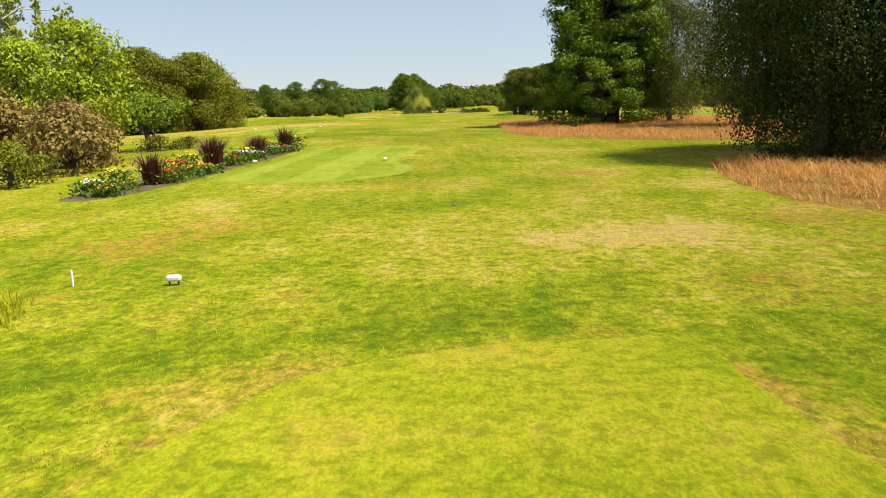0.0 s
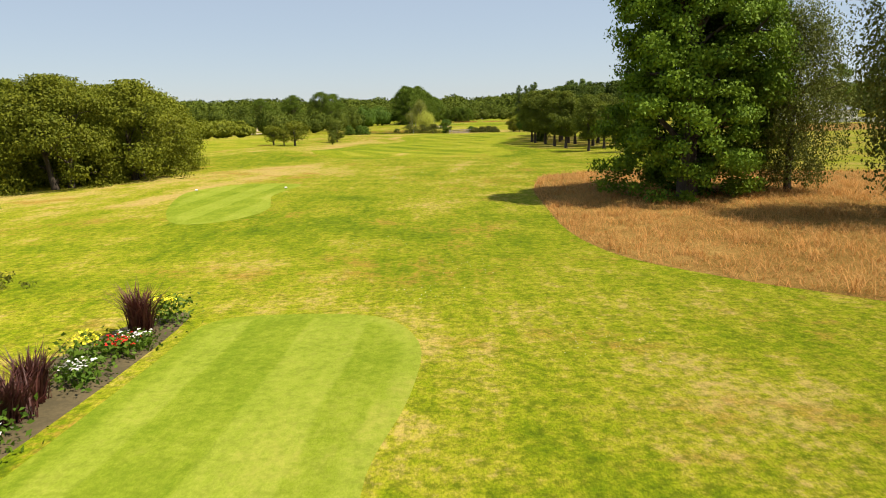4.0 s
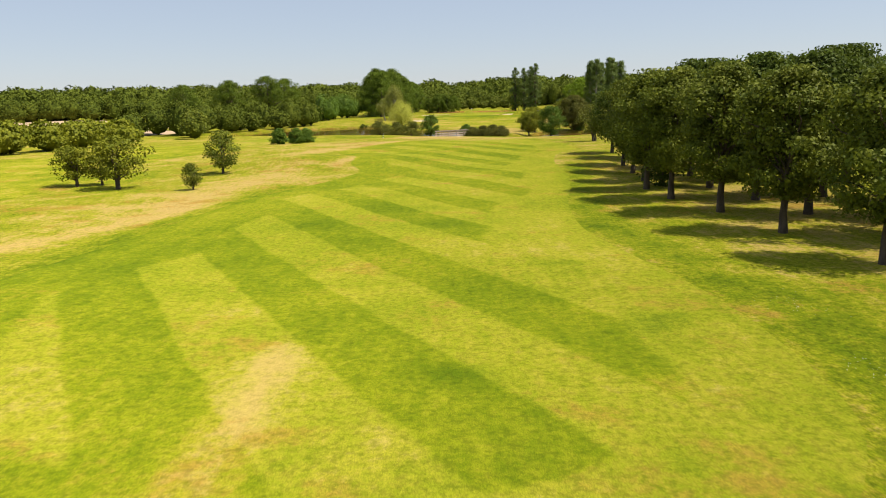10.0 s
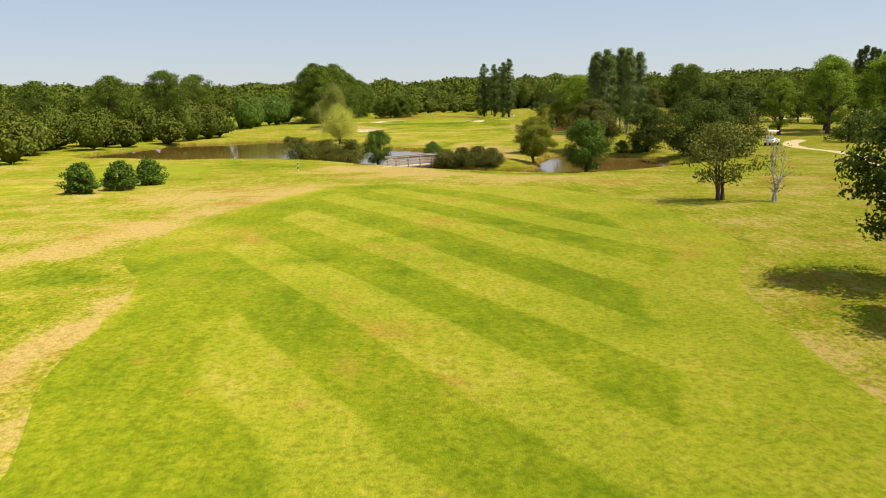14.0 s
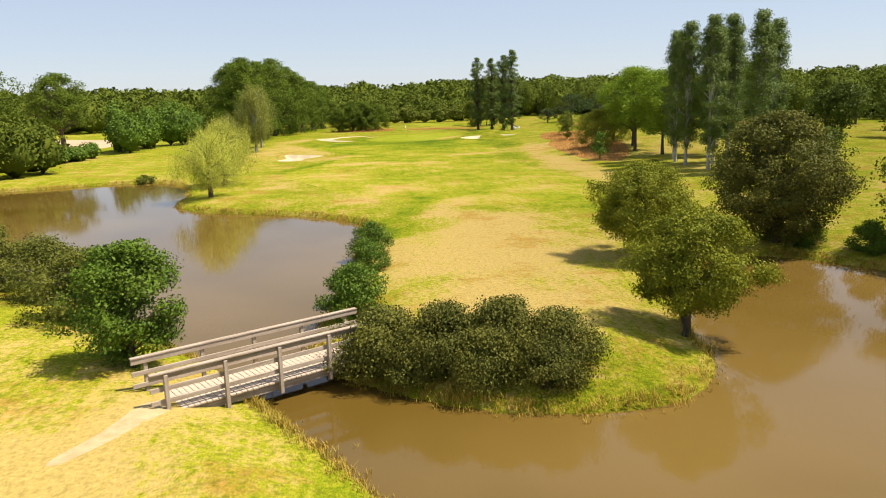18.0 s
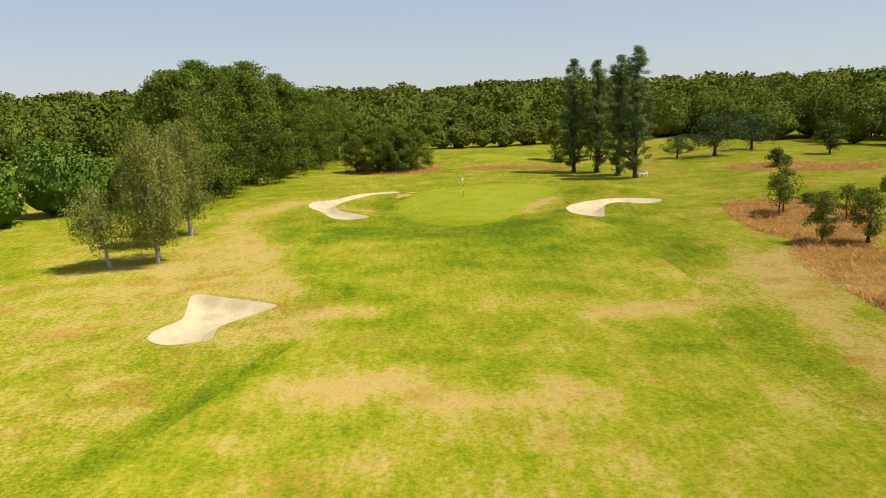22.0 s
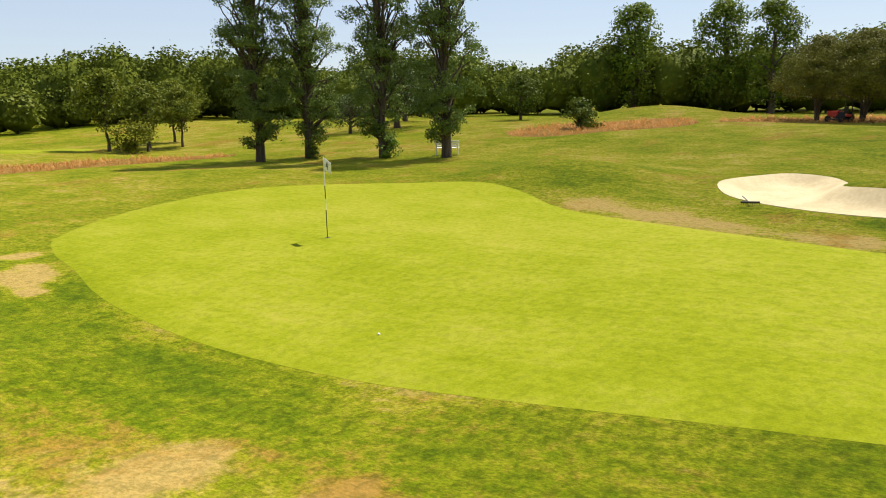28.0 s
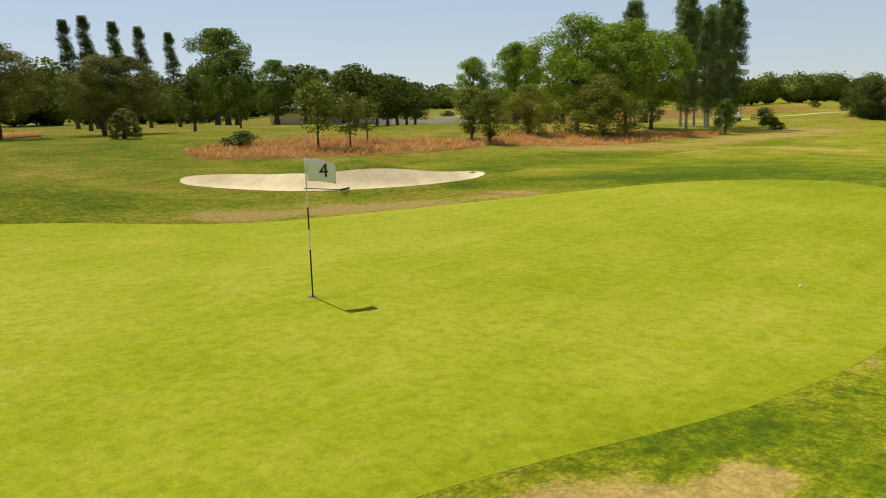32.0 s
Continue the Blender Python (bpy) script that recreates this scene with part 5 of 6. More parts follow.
def footbridge():
    ax, ay, bx, by = BRIDGE
    ln = S * math.hypot(bx - ax, by - ay)
    e = thing("footbridge", (ax + bx) / 2, (ay + by) / 2, 0, "weathered timber footbridge with railings over the channel", "bridge", rz=math.degrees(math.atan2(by - ay, bx - ax)))
    h, half, w = 0.62, ln / 2, 0.8
    for s in (-1, 1):
        beam("bearer", (-half, s * 0.6, h - 0.14), (half, s * 0.6, h - 0.14), 0.12, 0.22, M_TIMBER, e)
        n = 5
        for i in range(n):
            x = -half + 0.12 + (ln - 0.24) * i / (n - 1)
            beam("post", (x, s * w, h - 0.3), (x, s * w, h + 0.98), 0.1, 0.1, M_TIMBER, e)
        for z, k in ((0.94, 0.14), (0.62, 0.12), (0.3, 0.12)):
            beam("rail", (-half - 0.25, s * (w - 0.07), h + z), (half + 0.25, s * (w - 0.07), h + z), 0.04, k, M_TIMBER, e)
        beam("handrail", (-half - 0.25, s * (w - 0.04), h + 1.03), (half + 0.25, s * (w - 0.04), h + 1.03), 0.14, 0.045, M_TIMBER, e)
    k = int(ln / 0.15)
    plank = bm_mesh("plank", box_bm([(0, 0, 0, 0.138, 1.5, 0.045)], 0.005), M_DECK)
    for i in range(k):
        part("plank", plank, e, "", Matrix.Translation((-half + 0.075 + i * ln / k, random.uniform(-0.015, 0.015), h)))


footbridge()

# ---- flag, tee markers, small course things ----


def flagstick():
    x, y = 14.41, 282.5
    z = ground_at(x, y) + 0.035
    e = thing("flagstick", x, y, z, "black and white flagstick with a white flag", "flag", rz=FLAG_TURN)
    cuts = ((-0.1, 0.75, M_BLACK, "black_section"), (0.75, 1.06, M_WHITE, "white_section"), (1.06, 1.40, M_BLACK, "black_section"), (1.40, 2.16, M_WHITE, "white_section"))
    for a, b, m, nm in cuts:
        v, f = tube([(0, 0, a), (0, 0, (a + b) / 2), (0, 0, b)], [0.012] * 3, 10)
        part(nm, raw_mesh(nm, v, f, 4, m, True), e)
    u, w = np.meshgrid(np.linspace(0, 1, 15), np.linspace(0, 1, 9))
    fx, fz = 0.02 + u * 0.44, 2.13 - w * 0.33 - 0.10 * u * u * (1 - 0.3 * w)
    fy = 0.02 * np.sin(u * 7 + w * 1.2) * u
    v = np.stack([fx, fy, fz], -1).reshape(-1, 3)
    i = (np.arange(8)[:, None] * 15 + np.arange(14)[None]).ravel()
    f = np.stack([i, i + 1, i + 16, i + 15], 1)
    cloth = new("flag_cloth", raw_mesh("flag_cloth", v, f, 4, M_WHITE, True))
    cloth.parent = e
    cloth.modifiers.new("thick", "SOLIDIFY").thickness = 0.004
    for side, turn in ((-1, 0), (1, 180)):
        t = bpy.data.curves.new("number", "FONT")
        t.body, t.size, t.extrude, t.align_x, t.align_y = "4", 0.3, 0.002, "CENTER", "CENTER"
        t.materials.append(M_BLACK)
        part("number", t, e, "black number four", pose(0.27, side * 0.022, 1.94, 90, 0, turn))
    # no real recess: a flat black disc paints the shade inside the hole
    bm = bmesh.new()
    bmesh.ops.create_circle(bm, segments=20, radius=0.075, cap_ends=True, matrix=Matrix.Translation((0, 0, 0.006)))
    part("cup", bm_mesh("cup", bm, M_BLACK), e, "flat black disc for the dark hole in the green")


flagstick()


def tee_marker(x, y, turn):
    z = ground_at(x, y) + 0.03
    e = thing("tee_marker", x, y, z, "small white wooden tee marker on the mown tee", "tee marker", "tee markers", turn)
    bm = box_bm([(0, 0, 0.045, 0.15, 0.065, 0.065)], 0.018)
    part("block", bm_mesh("block", bm, M_WHITE), e)
    part("foot", bm_mesh("foot", box_bm([(-0.045, 0, 0.0, 0.015, 0.015, 0.05), (0.045, 0, 0.0, 0.015, 0.015, 0.05)]), M_BLACK), e)


for q in ((-1.45, 19.6, 60), (-5.0, 19.9, 20), (-11.9, 48.2, 30), (-7.6, 47.8, 40), (-1.27, 2.5, 20), (-2.45, 6.5, 5)):
    tee_marker(*q)


def stake(x, y, h, m, label, r=0.025, bands=False):
    z = ground_at(x, y)
    e = thing("marker_stake", x, y, z, label, "stake")
    n = 4 if bands else 1
    for i in range(n):
        v, f = tube([(0, 0, -0.1 if i == 0 else h * i / n), (0, 0, h * (i + 0.5) / n), (0, 0, h * (i + 1) / n)], [r] * 3, 8)
        part("post", raw_mesh("post", v, f, 4, m if i % 2 == 0 else M_BLACK, True), e)
    bm = bmesh.new()
    bmesh.ops.create_uvsphere(bm, u_segments=8, v_segments=5, radius=r, matrix=Matrix.Translation((0, 0, h)))
    part("cap", bm_mesh("cap", bm, m, True), e)


stake(-3.4, 6.55, 0.16, M_WHITE, "short white stake by the tee", 0.012)
stake(-6.2, 169.4, 0.75, M_WHITE, "black and white banded marker post in dry grass", 0.04, True)
stake(8.2, 166.2, 0.5, M_RED, "red water hazard stake on the bank", 0.025)
stake(19.0, 173.8, 0.5, M_RED, "red water hazard stake on the bank", 0.025)


def bench(x, y, rz):
    e = thing("bench", x, y, ground_at(x, y), "pale wooden garden bench under a tall poplar", "bench", rz=rz)
    for i in range(4):
        beam("slat", (-0.75, -0.2 + i * 0.13, 0.44), (0.75, -0.2 + i * 0.13, 0.44), 0.1, 0.03, M_WHITE, e)
    for i in range(3):
        beam("back_slat", (-0.75, 0.29 + i * 0.03, 0.56 + i * 0.14), (0.75, 0.29 + i * 0.03, 0.56 + i * 0.14), 0.025, 0.1, M_WHITE, e)
    for s in (-0.65, 0.65):
        beam("leg", (s, -0.2, -0.05), (s, -0.2, 0.62), 0.07, 0.07, M_WHITE, e)
        beam("leg", (s, 0.26, -0.05), (s, 0.36, 0.9), 0.07, 0.07, M_WHITE, e)
        beam("armrest", (s, -0.24, 0.63), (s, 0.32, 0.63), 0.08, 0.04, M_WHITE, e)


bench(35.7, 293.0, 120)


def rake(x, y, rz):
    e = thing("bunker_rake", x, y, ground_at(x, y) + 0.03, "dark bunker rake lying by the sand", "rake", rz=rz)
    beam("handle", (-0.8, 0, 0.05), (0.75, 0, 0.03), 0.03, 0.03, M_BLACK, e)
    beam("head", (0.78, -0.28, 0.06), (0.78, 0.28, 0.06), 0.06, 0.06, M_BLACK, e)
    for i in range(9):
        beam("tine", (0.78, -0.26 + i * 0.065, 0.05), (0.83, -0.26 + i * 0.065, -0.02), 0.012, 0.012, M_BLACK, e)


rake(23.7, 274.9, 200)


def mower(x, y, rz):
    """A small red ride-on mower, parked."""
    e = thing("ride_on_mower", x, y, ground_at(x, y), "small red ride-on mower parked under the willows", "mower", rz=rz)
    part("body", bm_mesh("body", box_bm([(0.4, 0, 0.62, 0.9, 0.7, 0.5), (-0.35, 0, 0.5, 0.9, 0.9, 0.22)], 0.06), M_RED), e)
    part("seat", bm_mesh("seat", box_bm([(-0.35, 0, 0.72, 0.45, 0.5, 0.12), (-0.56, 0, 0.98, 0.1, 0.48, 0.45)], 0.04), M_BLACK), e)
    part("roll_bar", bm_mesh("roll_bar", box_bm([(-0.75, -0.42, 1.0, 0.06, 0.06, 1.2), (-0.75, 0.42, 1.0, 0.06, 0.06, 1.2), (-0.75, 0, 1.6, 0.06, 0.9, 0.06)], 0.01), M_BLACK), e)
    part("deck", bm_mesh("deck", box_bm([(0, 0, 0.24, 1.1, 1.3, 0.16)], 0.04), M_BLACK), e)
    for wx, wy, r in ((0.62, -0.5, 0.25), (0.62, 0.5, 0.25), (-0.5, -0.55, 0.36), (-0.5, 0.55, 0.36)):
        bm = bmesh.new()
        bmesh.ops.create_cone(bm, cap_ends=True, segments=18, radius1=r, radius2=r, depth=0.22, matrix=pose(wx, wy, r, 90, 0, 0))
        bmesh.ops.bevel(bm, geom=[k for k in bm.edges if len(k.link_faces) == 2 and k.calc_face_angle() > 1], offset=0.04, segments=2, affect="EDGES")
        part("wheel", bm_mesh("wheel", bm, M_RUBBER), e)


mower(60.9, 276.3, 60)


def golf_cart(x, y, rz):
    """A white two-seat cart with a roof on four posts."""
    e = thing("golf_cart", x, y, ground_at(x, y), "white golf cart parked beside the cart track", "golf cart", rz=rz)
    part("body", bm_mesh("body", box_bm([(0.75, 0, 0.55, 0.8, 1.1, 0.5), (-0.1, 0, 0.36, 1.4, 1.1, 0.14), (-0.75, 0, 0.6, 0.8, 1.15, 0.45)], 0.06), M_WHITE), e)
    part("seat", bm_mesh("seat", box_bm([(-0.45, 0, 0.88, 0.5, 1.0, 0.14), (-0.72, 0, 1.12, 0.12, 1.0, 0.45)], 0.04), M_WHITE), e)
    part("roof", bm_mesh("roof", box_bm([(-0.1, 0, 1.82, 1.7, 1.15, 0.07)], 0.03), M_WHITE), e, "white roof")
    for px, py in ((0.7, -0.5), (0.7, 0.5), (-0.9, -0.5), (-0.9, 0.5)):
        beam("roof_post", (px, py, 0.7), (px * 0.9, py, 1.8), 0.035, 0.035, M_BLACK, e)
    for wx, wy in ((0.75, -0.5), (0.75, 0.5), (-0.75, -0.5), (-0.75, 0.5)):
        bm = bmesh.new()
        bmesh.ops.create_cone(bm, cap_ends=True, segments=18, radius1=0.23, radius2=0.23, depth=0.2, matrix=pose(wx, wy, 0.23, 90, 0, 0))
        bmesh.ops.bevel(bm, geom=[k for k in bm.edges if len(k.link_faces) == 2 and k.calc_face_angle() > 1], offset=0.03, segments=2, affect="EDGES")
        part("wheel", bm_mesh("wheel", bm, M_RUBBER), e)


golf_cart(45.5, 187.0, 40)


def golf_ball(x, y):
    bm = bmesh.new()
    bmesh.ops.create_icosphere(bm, subdivisions=2, radius=0.024, matrix=Matrix.Translation((0, 0, 0.024)))
    ob = new("golf_ball", bm_mesh("golf_ball", bm, M_WHITE, True))
    ob.matrix_world = Matrix.Translation((x * S, y * S, ground_at(x, y) + 0.03))
    tagged(ob, "white golf ball on the green", "golf ball")


golf_ball(9.65, 277.15)

# ---- grasses and flowers ----


def blades(spots, heights, lean, width, rng, per):
    """Tufts of narrow pointed blades: verts and triangles."""
    n = len(spots)
    base = np.repeat(spots, per, 0) + np.concatenate([rng.normal(size=(n * per, 2)) * 0.06, np.zeros((n * per, 1))], 1)
    h = np.repeat(heights, per) * rng.uniform(0.6, 1.25, n * per)
    a = rng.uniform(0, 2 * np.pi, n * per)
    d = np.stack([np.cos(a), np.sin(a), 0 * a], 1)
    s = np.stack([-np.sin(a), np.cos(a), 0 * a], 1)
    out = (rng.uniform(0.1, 1, n * per) * lean * h)[:, None]
    up = np.array([0, 0, 1.0])
    mid = base + d * out * 0.35 + up * h[:, None] * 0.6
    tip = base + d * out + up * h[:, None]
    w = (width * rng.uniform(0.6, 1.3, n * per))[:, None]
    v = np.stack([base - s * w, base + s * w, mid + s * w * 0.8, tip, mid - s * w * 0.8], 1).reshape(-1, 3)
    i = np.arange(n * per)[:, None] * 5
    f = np.concatenate([i + np.array([[0, 1, 2]]), i + np.array([[0, 2, 4]]), i + np.array([[4, 2, 3]])])
    return v, f


def fill(poly, per_m2, rng, edge=0.0):
    lo, hi = poly.min(0), poly.max(0)
    n = int((hi - lo).prod() * per_m2)
    p = rng.uniform(lo, hi, (n, 2))
    p = p[inside(p[:, 0], p[:, 1], poly) > edge]
    return np.column_stack([p, land(p[:, 0], p[:, 1])])


for q, dens, h in zip(FESCUE, (24, 34, 9, 10, 6, 5, 8, 8, 0.15), (0.2, 0.2, 0.26, 0.3, 0.3, 0.3, 0.3, 0.3, 0.5)):
    s = fill(q, dens, rng)
    hh = h * (0.3 + 1.5 * np.array([np.clip(noise.noise(Vector(p) * 0.7) * 0.7 + noise.noise(Vector(p) * 2.1) * 0.4 + 0.45, 0, 1.2) for p in s]))
    big = 1 if dens > 12 else 2
    tagged(new("fescue", raw_mesh("fescue", *blades(s, hh, 2.1, 0.007 * big, rng, 4), 3, LEAF["straw"])), "long dry reddish fescue grass", "long grass", kind="stuff")
# bank growth round the pond
k = np.sort(rng.uniform(0, len(POND), 5200))
i = k.astype(int)
edge = POND[i] + (np.roll(POND, -1, 0)[i] - POND[i]) * (k % 1)[:, None]
edge = edge + rng.normal(size=edge.shape) * 0.2
s = np.column_stack([edge, np.maximum(land(edge[:, 0], edge[:, 1]), -0.05)])
tall = np.array([noise.noise(Vector((a * 0.6, b * 0.6, 3))) for a, b in edge])
tagged(new("bank_reeds", raw_mesh("bank_reeds", *blades(s, 0.1 + 0.22 * np.clip(tall + 0.25, 0, 1), 1.1, 0.011, rng, 6), 3, LEAF["reed"])), "fringe of reeds and weeds along the pond's bank", "reeds", kind="stuff")
# short turf standing up near the tee
s3 = np.column_stack([rng.uniform(-6, 7, 9000), rng.uniform(2.8, 12.5, 9000)])
s3 = s3[(np.array([noise.noise(Vector((a, b, 0)) * 0.9) for a, b in s3]) > -0.15) & (inside(s3[:, 0] * S, s3[:, 1] * S, TEE_0) < 0)]
s3 = np.column_stack([s3 * S, land(s3[:, 0] * S, s3[:, 1] * S)])
tagged(new("grass_tufts", raw_mesh("grass_tufts", *blades(s3, np.full(len(s3), 0.022), 1.6, 0.0025, rng, 5), 3, LEAF["grass"])), "short tufts of uneven green rough grass", "grass", kind="stuff")
flower_at = []
for cx, cy, cr in ((-0.3, 10.9, 0.9), (0.6, 11.3, 0.7), (-0.1, 14.0, 1.0), (0.9, 13.2, 0.9), (1.6, 14.4, 0.7), (-1.4, 11.6, 0.7), (0.8, 57.1, 0.7), (0.8, 55, 0.8), (-1.4, 55.4, 0.5), (-2.7, 53.2, 0.7), (0.2, 30, 1.2), (-0.8, 27.6, 0.8), (2.2, 24.6, 0.9), (-2.4, 33, 1.0), (7.0, 80.2, 0.8), (6.6, 76.4, 0.7)):
    flower_at.append((rng.normal(size=(50, 2)) * 0.5 * cr + (cx, cy)) * S)
flower_at = np.concatenate(flower_at)
flower_at = np.column_stack([flower_at, land(flower_at[:, 0], flower_at[:, 1]) + 0.03])
tagged(new("clover_flowers", raw_mesh("clover_flowers", *leaves(flower_at, np.tile((0, 0, 1.0), (len(flower_at), 1)), 0.017, rng, 0.75, 0.95), 4, LEAF["white"])), "small white clover flowers in the mown rough", "clover", kind="stuff")
s2 = np.column_stack([rng.uniform(-5.2, -3.2, 420), rng.uniform(4.6, 6.4, 420)])
s2 = s2[(np.hypot((s2[:, 0] + 4.3) / 1.0, (s2[:, 1] - 5.4) / 0.85)) < 1]
s2 = np.column_stack([s2 * S, land(s2[:, 0] * S, s2[:, 1] * S)])
tagged(new("tall_grass", raw_mesh("tall_grass", *blades(s2, np.full(len(s2), 0.13), 1.0, 0.006, rng, 8), 3, LEAF["grass"])), "tuft of long uncut green grass", "long grass", kind="stuff")


def spiky(x, y, h, leaf, label):
    e = thing("spiky_plant", x, y, ground_at(x, y), label, "plant", "bedding plants")
    part("leaves", raw_mesh("leaves", *blades(np.zeros((7, 3)) + rng.normal(size=(7, 3)) * (0.06, 0.06, 0), np.full(7, h * 1.35), 0.9, 0.016, rng, 40), 3, LEAF[leaf]), e)


for q in ((-6.0, 15.2, 0.5), (-5.75, 18.6, 0.62), (-5.9, 19.2, 0.55), (-5.55, 22.6, 0.5), (-5.3, 25.4, 0.6), (-5.45, 22.0, 0.45)):
    spiky(*q, "purple", "dark red spiky cordyline in the flower bed")


def flowers(x, y, r, h, petal, label):
    e = thing("flower_clump", x, y, ground_at(x, y), label, "flowers", "bedding plants")
    p = rng.normal(size=(320, 3)) * (r * 0.75, r * 0.75, 0)
    p[:, 2] = rng.uniform(0.03, h, 320)
    o = np.tile((0, 0, 1.0), (320, 1))
    part("foliage", raw_mesh("foliage", *leaves(p, o, 0.1, rng, 0.4), 4, LEAF["laurel"]), e)
    p = rng.normal(size=(44, 3)) * (r * 0.5, r * 0.5, 0.03) + (0, 0, h)
    part("blooms", raw_mesh("blooms", *leaves(p, np.tile((0, 0, 1.0), (44, 1)), 0.065, rng, 0.75, 0.95), 4, LEAF[petal]), e)


for q in ((-6.45, 13.6, 0.3, 0.3, "white"), (-6.2, 13.5, 0.25, 0.2, "orange"), (-6.25, 14.3, 0.3, 0.45, "yellowf"), (-5.75, 15.6, 0.3, 0.25, "redf"), (-5.7, 16.4, 0.35, 0.3, "orange"), (-6.0, 16.9, 0.3, 0.4, "redf"),
          (-5.55, 17.4, 0.3, 0.25, "orange"), (-6.1, 17.8, 0.3, 0.5, "yellowf"), (-5.5, 19.6, 0.3, 0.3, "redf"), (-5.55, 20.6, 0.35, 0.35, "white"), (-5.4, 21.1, 0.35, 0.3, "white"), (-5.6, 21.5, 0.3, 0.4, "yellowf"),
          (-5.3, 23.2, 0.3, 0.3, "white"), (-5.5, 23.9, 0.35, 0.45, "yellowf"), (-5.2, 24.4, 0.3, 0.25, "redf"), (-5.15, 24.8, 0.3, 0.2, "white"), (-5.05, 26.0, 0.3, 0.5, "yellowf")):
    flowers(*q, f"{dict(white='white', orange='orange', redf='red', yellowf='yellow')[q[4]]} bedding flowers in the flower bed")
sheet("flower_bed", curve([(-6.9, 13.2), (-6.7, 17), (-6.4, 21), (-6.0, 25), (-5.3, 26.6), (-4.8, 26.2), (-4.85, 23), (-5.2, 19), (-5.4, 16), (-6.0, 13.2)]), M_EARTH, "bare soil of the flower bed", "flower bed", 0.02, 0.5)

# ---- far woods and hedges ----


def wood(name, line, depth, step_m, h, r, label, lump=70, size=1.0, low=0.0, leaf="wood", category="woodland", seed=0):
    """A belt of trees along a line: each a lumpy crown of leaf sprays round a trunk."""
    rng = np.random.default_rng(seed + 100)
    line, depth, step_m, h, r, size = [(ax * S, ay * S) for ax, ay in line], depth * S, step_m * S, h * S, r * S, size * S
    pts = []
    for (ax, ay), (bx, by) in zip(line, line[1:]):
        n = max(int(math.hypot(bx - ax, by - ay) / step_m), 1)
        t = (np.arange(n) + 0.5) / n
        for k in range(max(int(depth / (step_m * 1.3)), 1)):
            nxx, nyy = -(by - ay) / math.hypot(bx - ax, by - ay), (bx - ax) / math.hypot(bx - ax, by - ay)
            o = k * step_m * 1.3
            pts.append(np.column_stack([ax + (bx - ax) * t + nxx * o, ay + (by - ay) * t + nyy * o]) + rng.normal(size=(n, 2)) * step_m * 0.28)
    pts = np.concatenate(pts)
    z = land(pts[:, 0], pts[:, 1])
    n = len(pts)
    hh, rr = h * rng.uniform(0.72, 1.25, n), r * rng.uniform(0.8, 1.25, n)
    phase = rng.uniform(0, 6, (n, 1))
    u = ball(n * lump, rng)
    u[:, 2] = np.where(u[:, 2] < -0.45, -u[:, 2], u[:, 2])
    u = u.reshape(n, lump, 3)
    flat = np.sqrt(1 - u[:, :, 2] ** 2)
    lob = 1 + flat * 0.18 * np.sin(np.arctan2(u[:, :, 1], u[:, :, 0]) * 3 + phase) + flat * 0.12 * np.sin(u[:, :, 2] * 7 + np.arctan2(u[:, :, 1], u[:, :, 0]) * 2 + 2 * phase) + rng.normal(size=(n, lump)) * 0.045
    lob = lob * rng.uniform(0.8, 1.0, (n, lump))
    c = np.stack([pts[:, :1] + u[:, :, 0] * rr[:, None] * lob, pts[:, 1:] + u[:, :, 1] * rr[:, None] * lob,
                  z[:, None] + hh[:, None] * (low + 0.45 * (1 - low) + 0.55 * (1 - low) * u[:, :, 2] * lob)], 2)
    c = c.reshape(-1, 3)
    lv = leaves(c, u.reshape(-1, 3) + (0, 0, 0.3), size, rng, 0.6, 0.8)
    # dense inner crowns, rough and many-lobed, below the leaf sprays
    la, lo = np.meshgrid(np.linspace(-1.45, 1.5, 8), np.arange(12) / 12 * 2 * np.pi, indexing="ij")
    d = np.stack([np.cos(la) * np.cos(lo), np.cos(la) * np.sin(lo), np.sin(la)], -1).reshape(-1, 3)
    k = 0.72 * (1 + np.cos(la.ravel()) * 0.18 * np.sin(lo.ravel() * 3 + phase) + np.cos(la.ravel()) * 0.12 * np.sin(d[:, 2] * 7 + lo.ravel() * 2 + 2 * phase)) * (1 + rng.normal(size=(n, len(d))) * 0.1)
    iv = np.stack([pts[:, :1] + d[:, 0] * rr[:, None] * k, pts[:, 1:] + d[:, 1] * rr[:, None] * k, z[:, None] + hh[:, None] * (low + 0.45 * (1 - low) + 0.55 * (1 - low) * d[:, 2] * k)], 2)
    q = np.array([(i * 12 + j, i * 12 + (j + 1) % 12, (i + 1) * 12 + (j + 1) % 12, (i + 1) * 12 + j) for i in range(7) for j in range(12)])
    inner = (iv.reshape(-1, 3), (q[None] + (np.arange(n) * len(d))[:, None, None]).reshape(-1, 4))
    ob = new(name, raw_mesh(name, *join([lv, inner]), 4, LEAF[leaf]))
    tagged(ob, label, category, kind="stuff")
    tr = [tube([(x, y, zz - 0.3), (x, y, zz + k * 0.4), (x, y, zz + k * 0.75)], [k * 0.022, k * 0.017, k * 0.008], 5) for (x, y), zz, k in zip(pts, z, hh)]
    tr = join(tr)
    tagged(new(name + "_trunks", raw_mesh(name + "_trunks", *tr, 4, M_BARK, True)), "trunks standing in the " + category, category, kind="stuff")


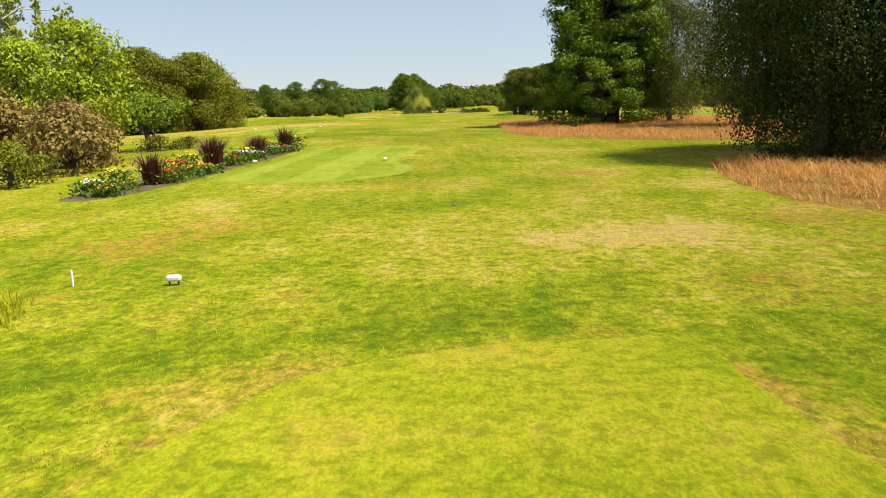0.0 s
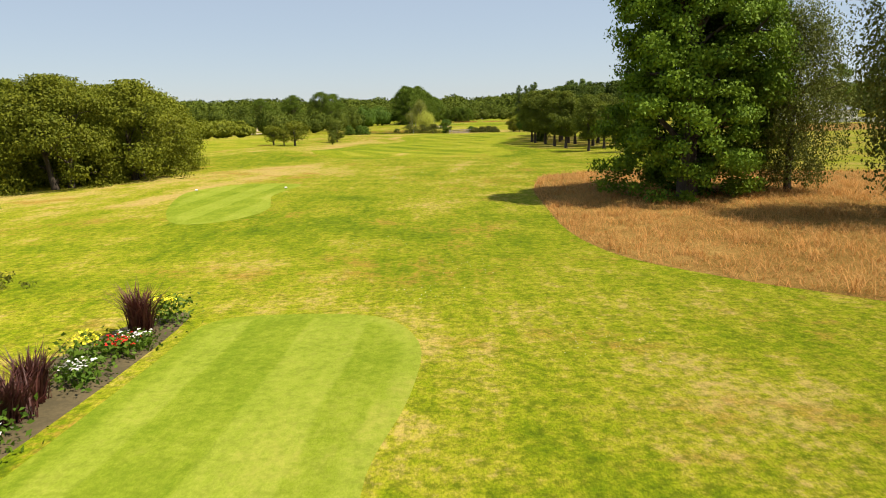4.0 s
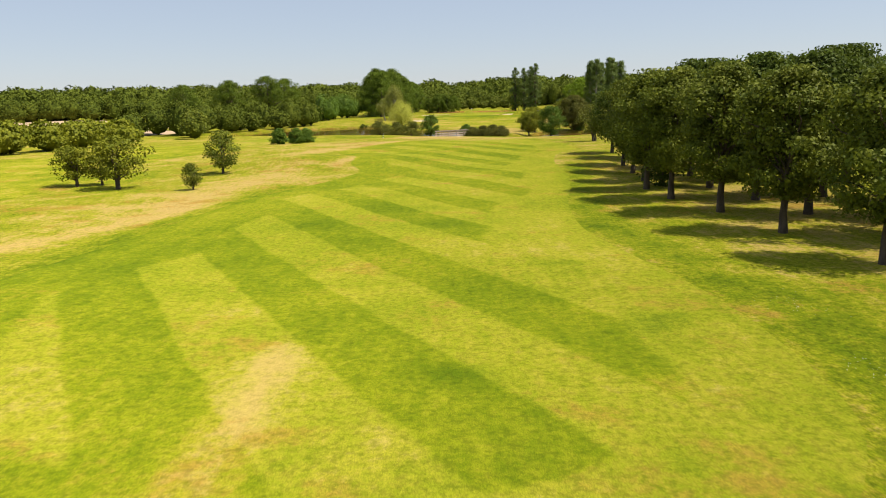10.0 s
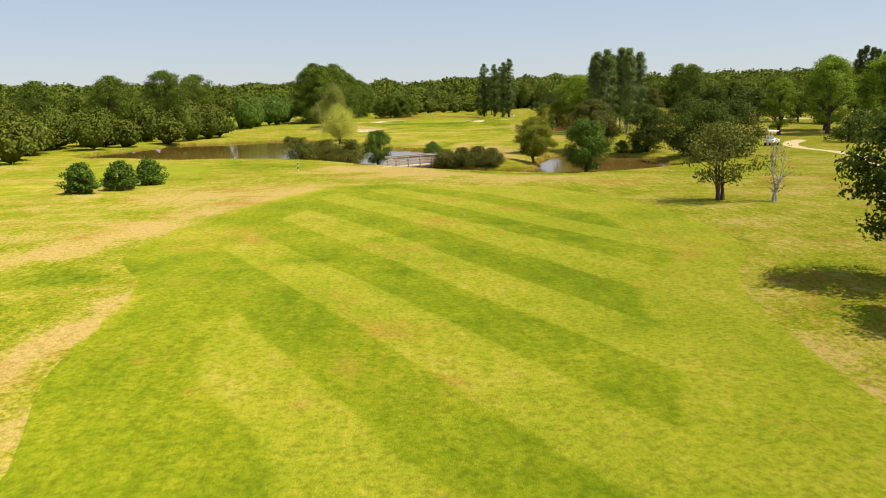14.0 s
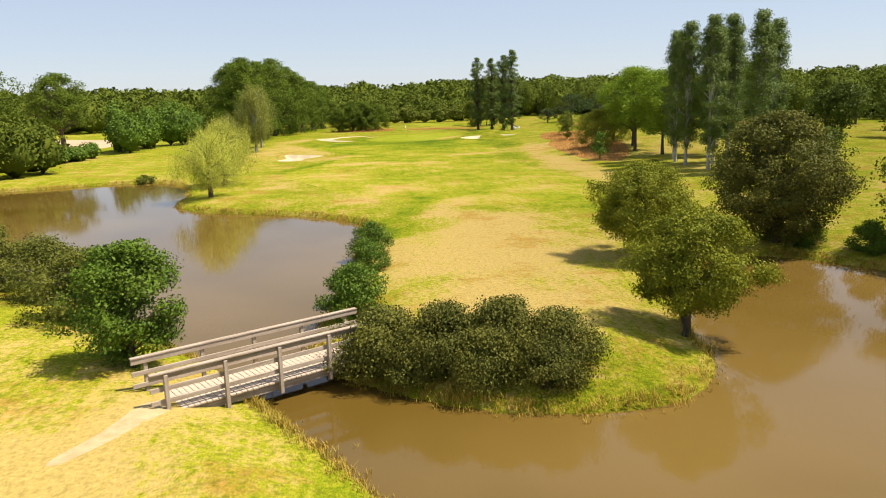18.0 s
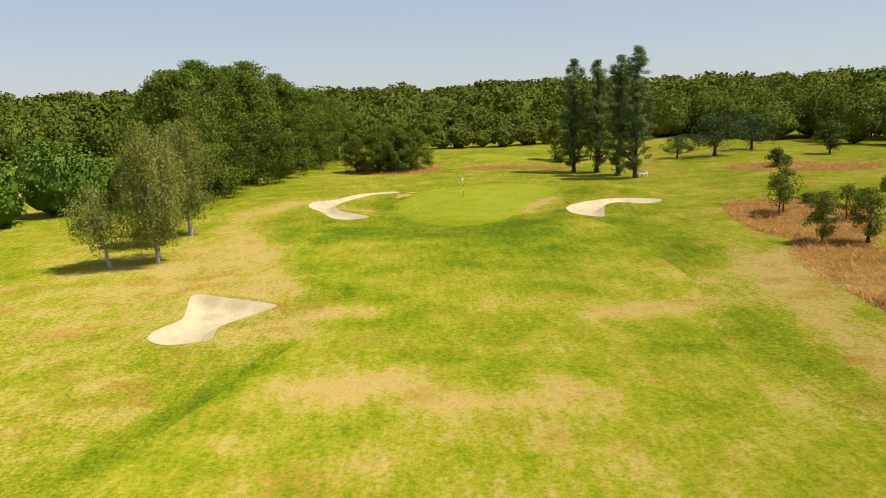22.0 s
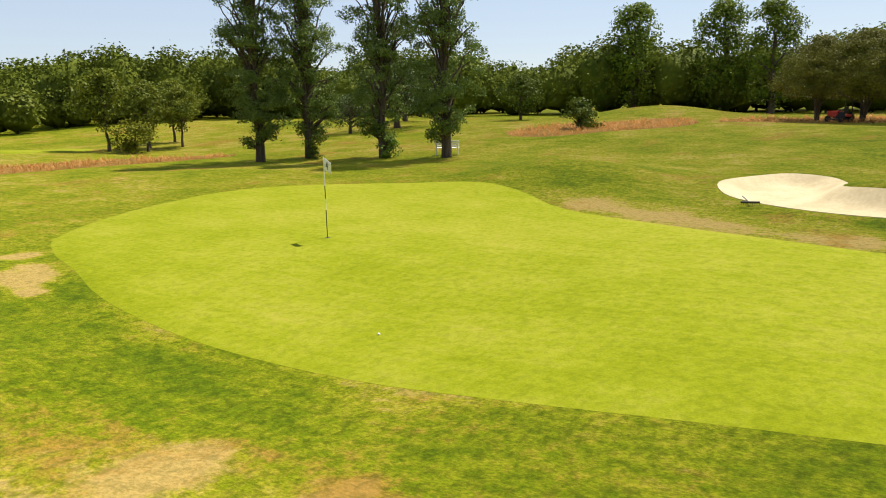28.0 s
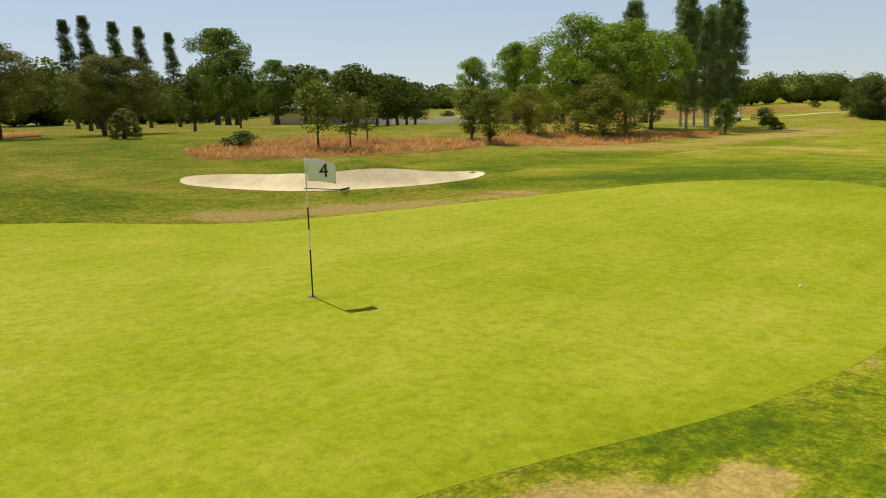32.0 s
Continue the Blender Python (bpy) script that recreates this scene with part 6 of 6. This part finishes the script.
wood("far_wood", [(-900, 470), (-500, 540), (-150, 580), (200, 580), (480, 500), (700, 340)], 50, 10, 11, 9, "distant oak forest along the skyline", 210, 1.9, seed=1)
wood("far_wood", [(-420, 340), (-200, 400), (-60, 440), (120, 430), (300, 400)], 36, 8.5, 9.6, 6.6, "broad dark wood behind the fairways", 400, 1.15, seed=2)
wood("mid_wood", [(-210, 285), (-120, 315), (-60, 340), (-20, 362), (30, 366), (90, 356)], 24, 6, 6.9, 4.6, "deep green wood behind the course", 900, 0.56, seed=3)
wood("right_wood", [(45, 352), (62, 338), (74, 326), (81, 310), (83, 296), (84, 284), (90, 272), (102, 262)], 20, 5, 7.2, 3.8, "mixed wood bounding the course", 1300, 0.36, seed=4)
wood("side_wood", [(125, 262), (150, 235), (190, 190), (230, 120), (260, 40), (300, -80)], 22, 8, 9.5, 5.2, "far mixed wood beside the course", 420, 0.9, seed=14)
wood("side_wood", [(82, 105), (80, 40), (72, -20)], 14, 6, 8.0, 4.6, "mixed trees bounding the course's near end", 420, 0.6, seed=15)
wood("back_wood", [(420, 120), (400, -60), (330, -220), (180, -330), (0, -380)], 30, 12, 13, 8, "distant trees behind the course", 160, 2.93, seed=5)
wood("left_wood", [(-32, 243), (-35, 233), (-38, 222), (-44, 212), (-58, 206)], 12, 4.4, 5.2, 2.6, "hedge-like trees beyond the pond", 900, 0.34, seed=6)
wood("hedge", [(-22, 284), (-24, 276), (-25.8, 269), (-27.2, 261)], 5, 2.6, 6.0, 2.3, "tall leafy green hedgerow beside the course", 1000, 0.3, leaf="laurel", category="hedge", seed=8)
wood("hedge", [(-27.6, 258), (-28.6, 251), (-30.5, 245)], 2, 1.8, 1.9, 1.2, "low leafy hedge before the stubble field", 420, 0.24, leaf="laurel", category="hedge", seed=18)
T = make_tree("field_oak", "broad oak on a bare trunk beside the stubble field", "tree", "oak", 11.2, 4.2, 3.0, "round", 0.32, 190, 100, 0.5, 0.24, 34, seed=72, gaps=0.4, group="oaks by the field")
plant(T, [(-38.2, 275.5, 1.0, 0), (-38.8, 253, 1.02, 130), (-47, 247, 0.95, 250), (-53, 232, 0.85, 40)])
wood("hedge", [(-40, 100), (-45, 125), (-46, 150), (-42, 172)], 3, 3.6, 3.2, 2.3, "rough hedgerow along the neighbouring hole", 700, 0.42, leaf="olive", category="hedge", seed=9)
wood("hedge", [(14, 345), (40, 350), (70, 342)], 5, 2.6, 3.7, 2.2, "low brown-green hedge behind the far green", 700, 0.42, leaf="grove", category="hedge", seed=10)
wood("hedge", [(-37, 188), (-42, 198), (-46, 212), (-40, 226)], 5, 3.8, 4.2, 2.4, "shrubby hedge by the pond", 700, 0.42, leaf="grove", category="hedge", seed=11)
T = make_tree("wood_tree", "tall dark tree standing out of the wood", "tree", "oak", 11.5, 3.2, 1.0, "round", 0.25, 150, 56, 0.55, 0.34, 20, seed=71, group="tall trees of the wood")
plant(T, [(81.4, 298.6, 1.0, 0), (80.5, 289, 0.95, 120), (79, 284, 0.9, 240)])
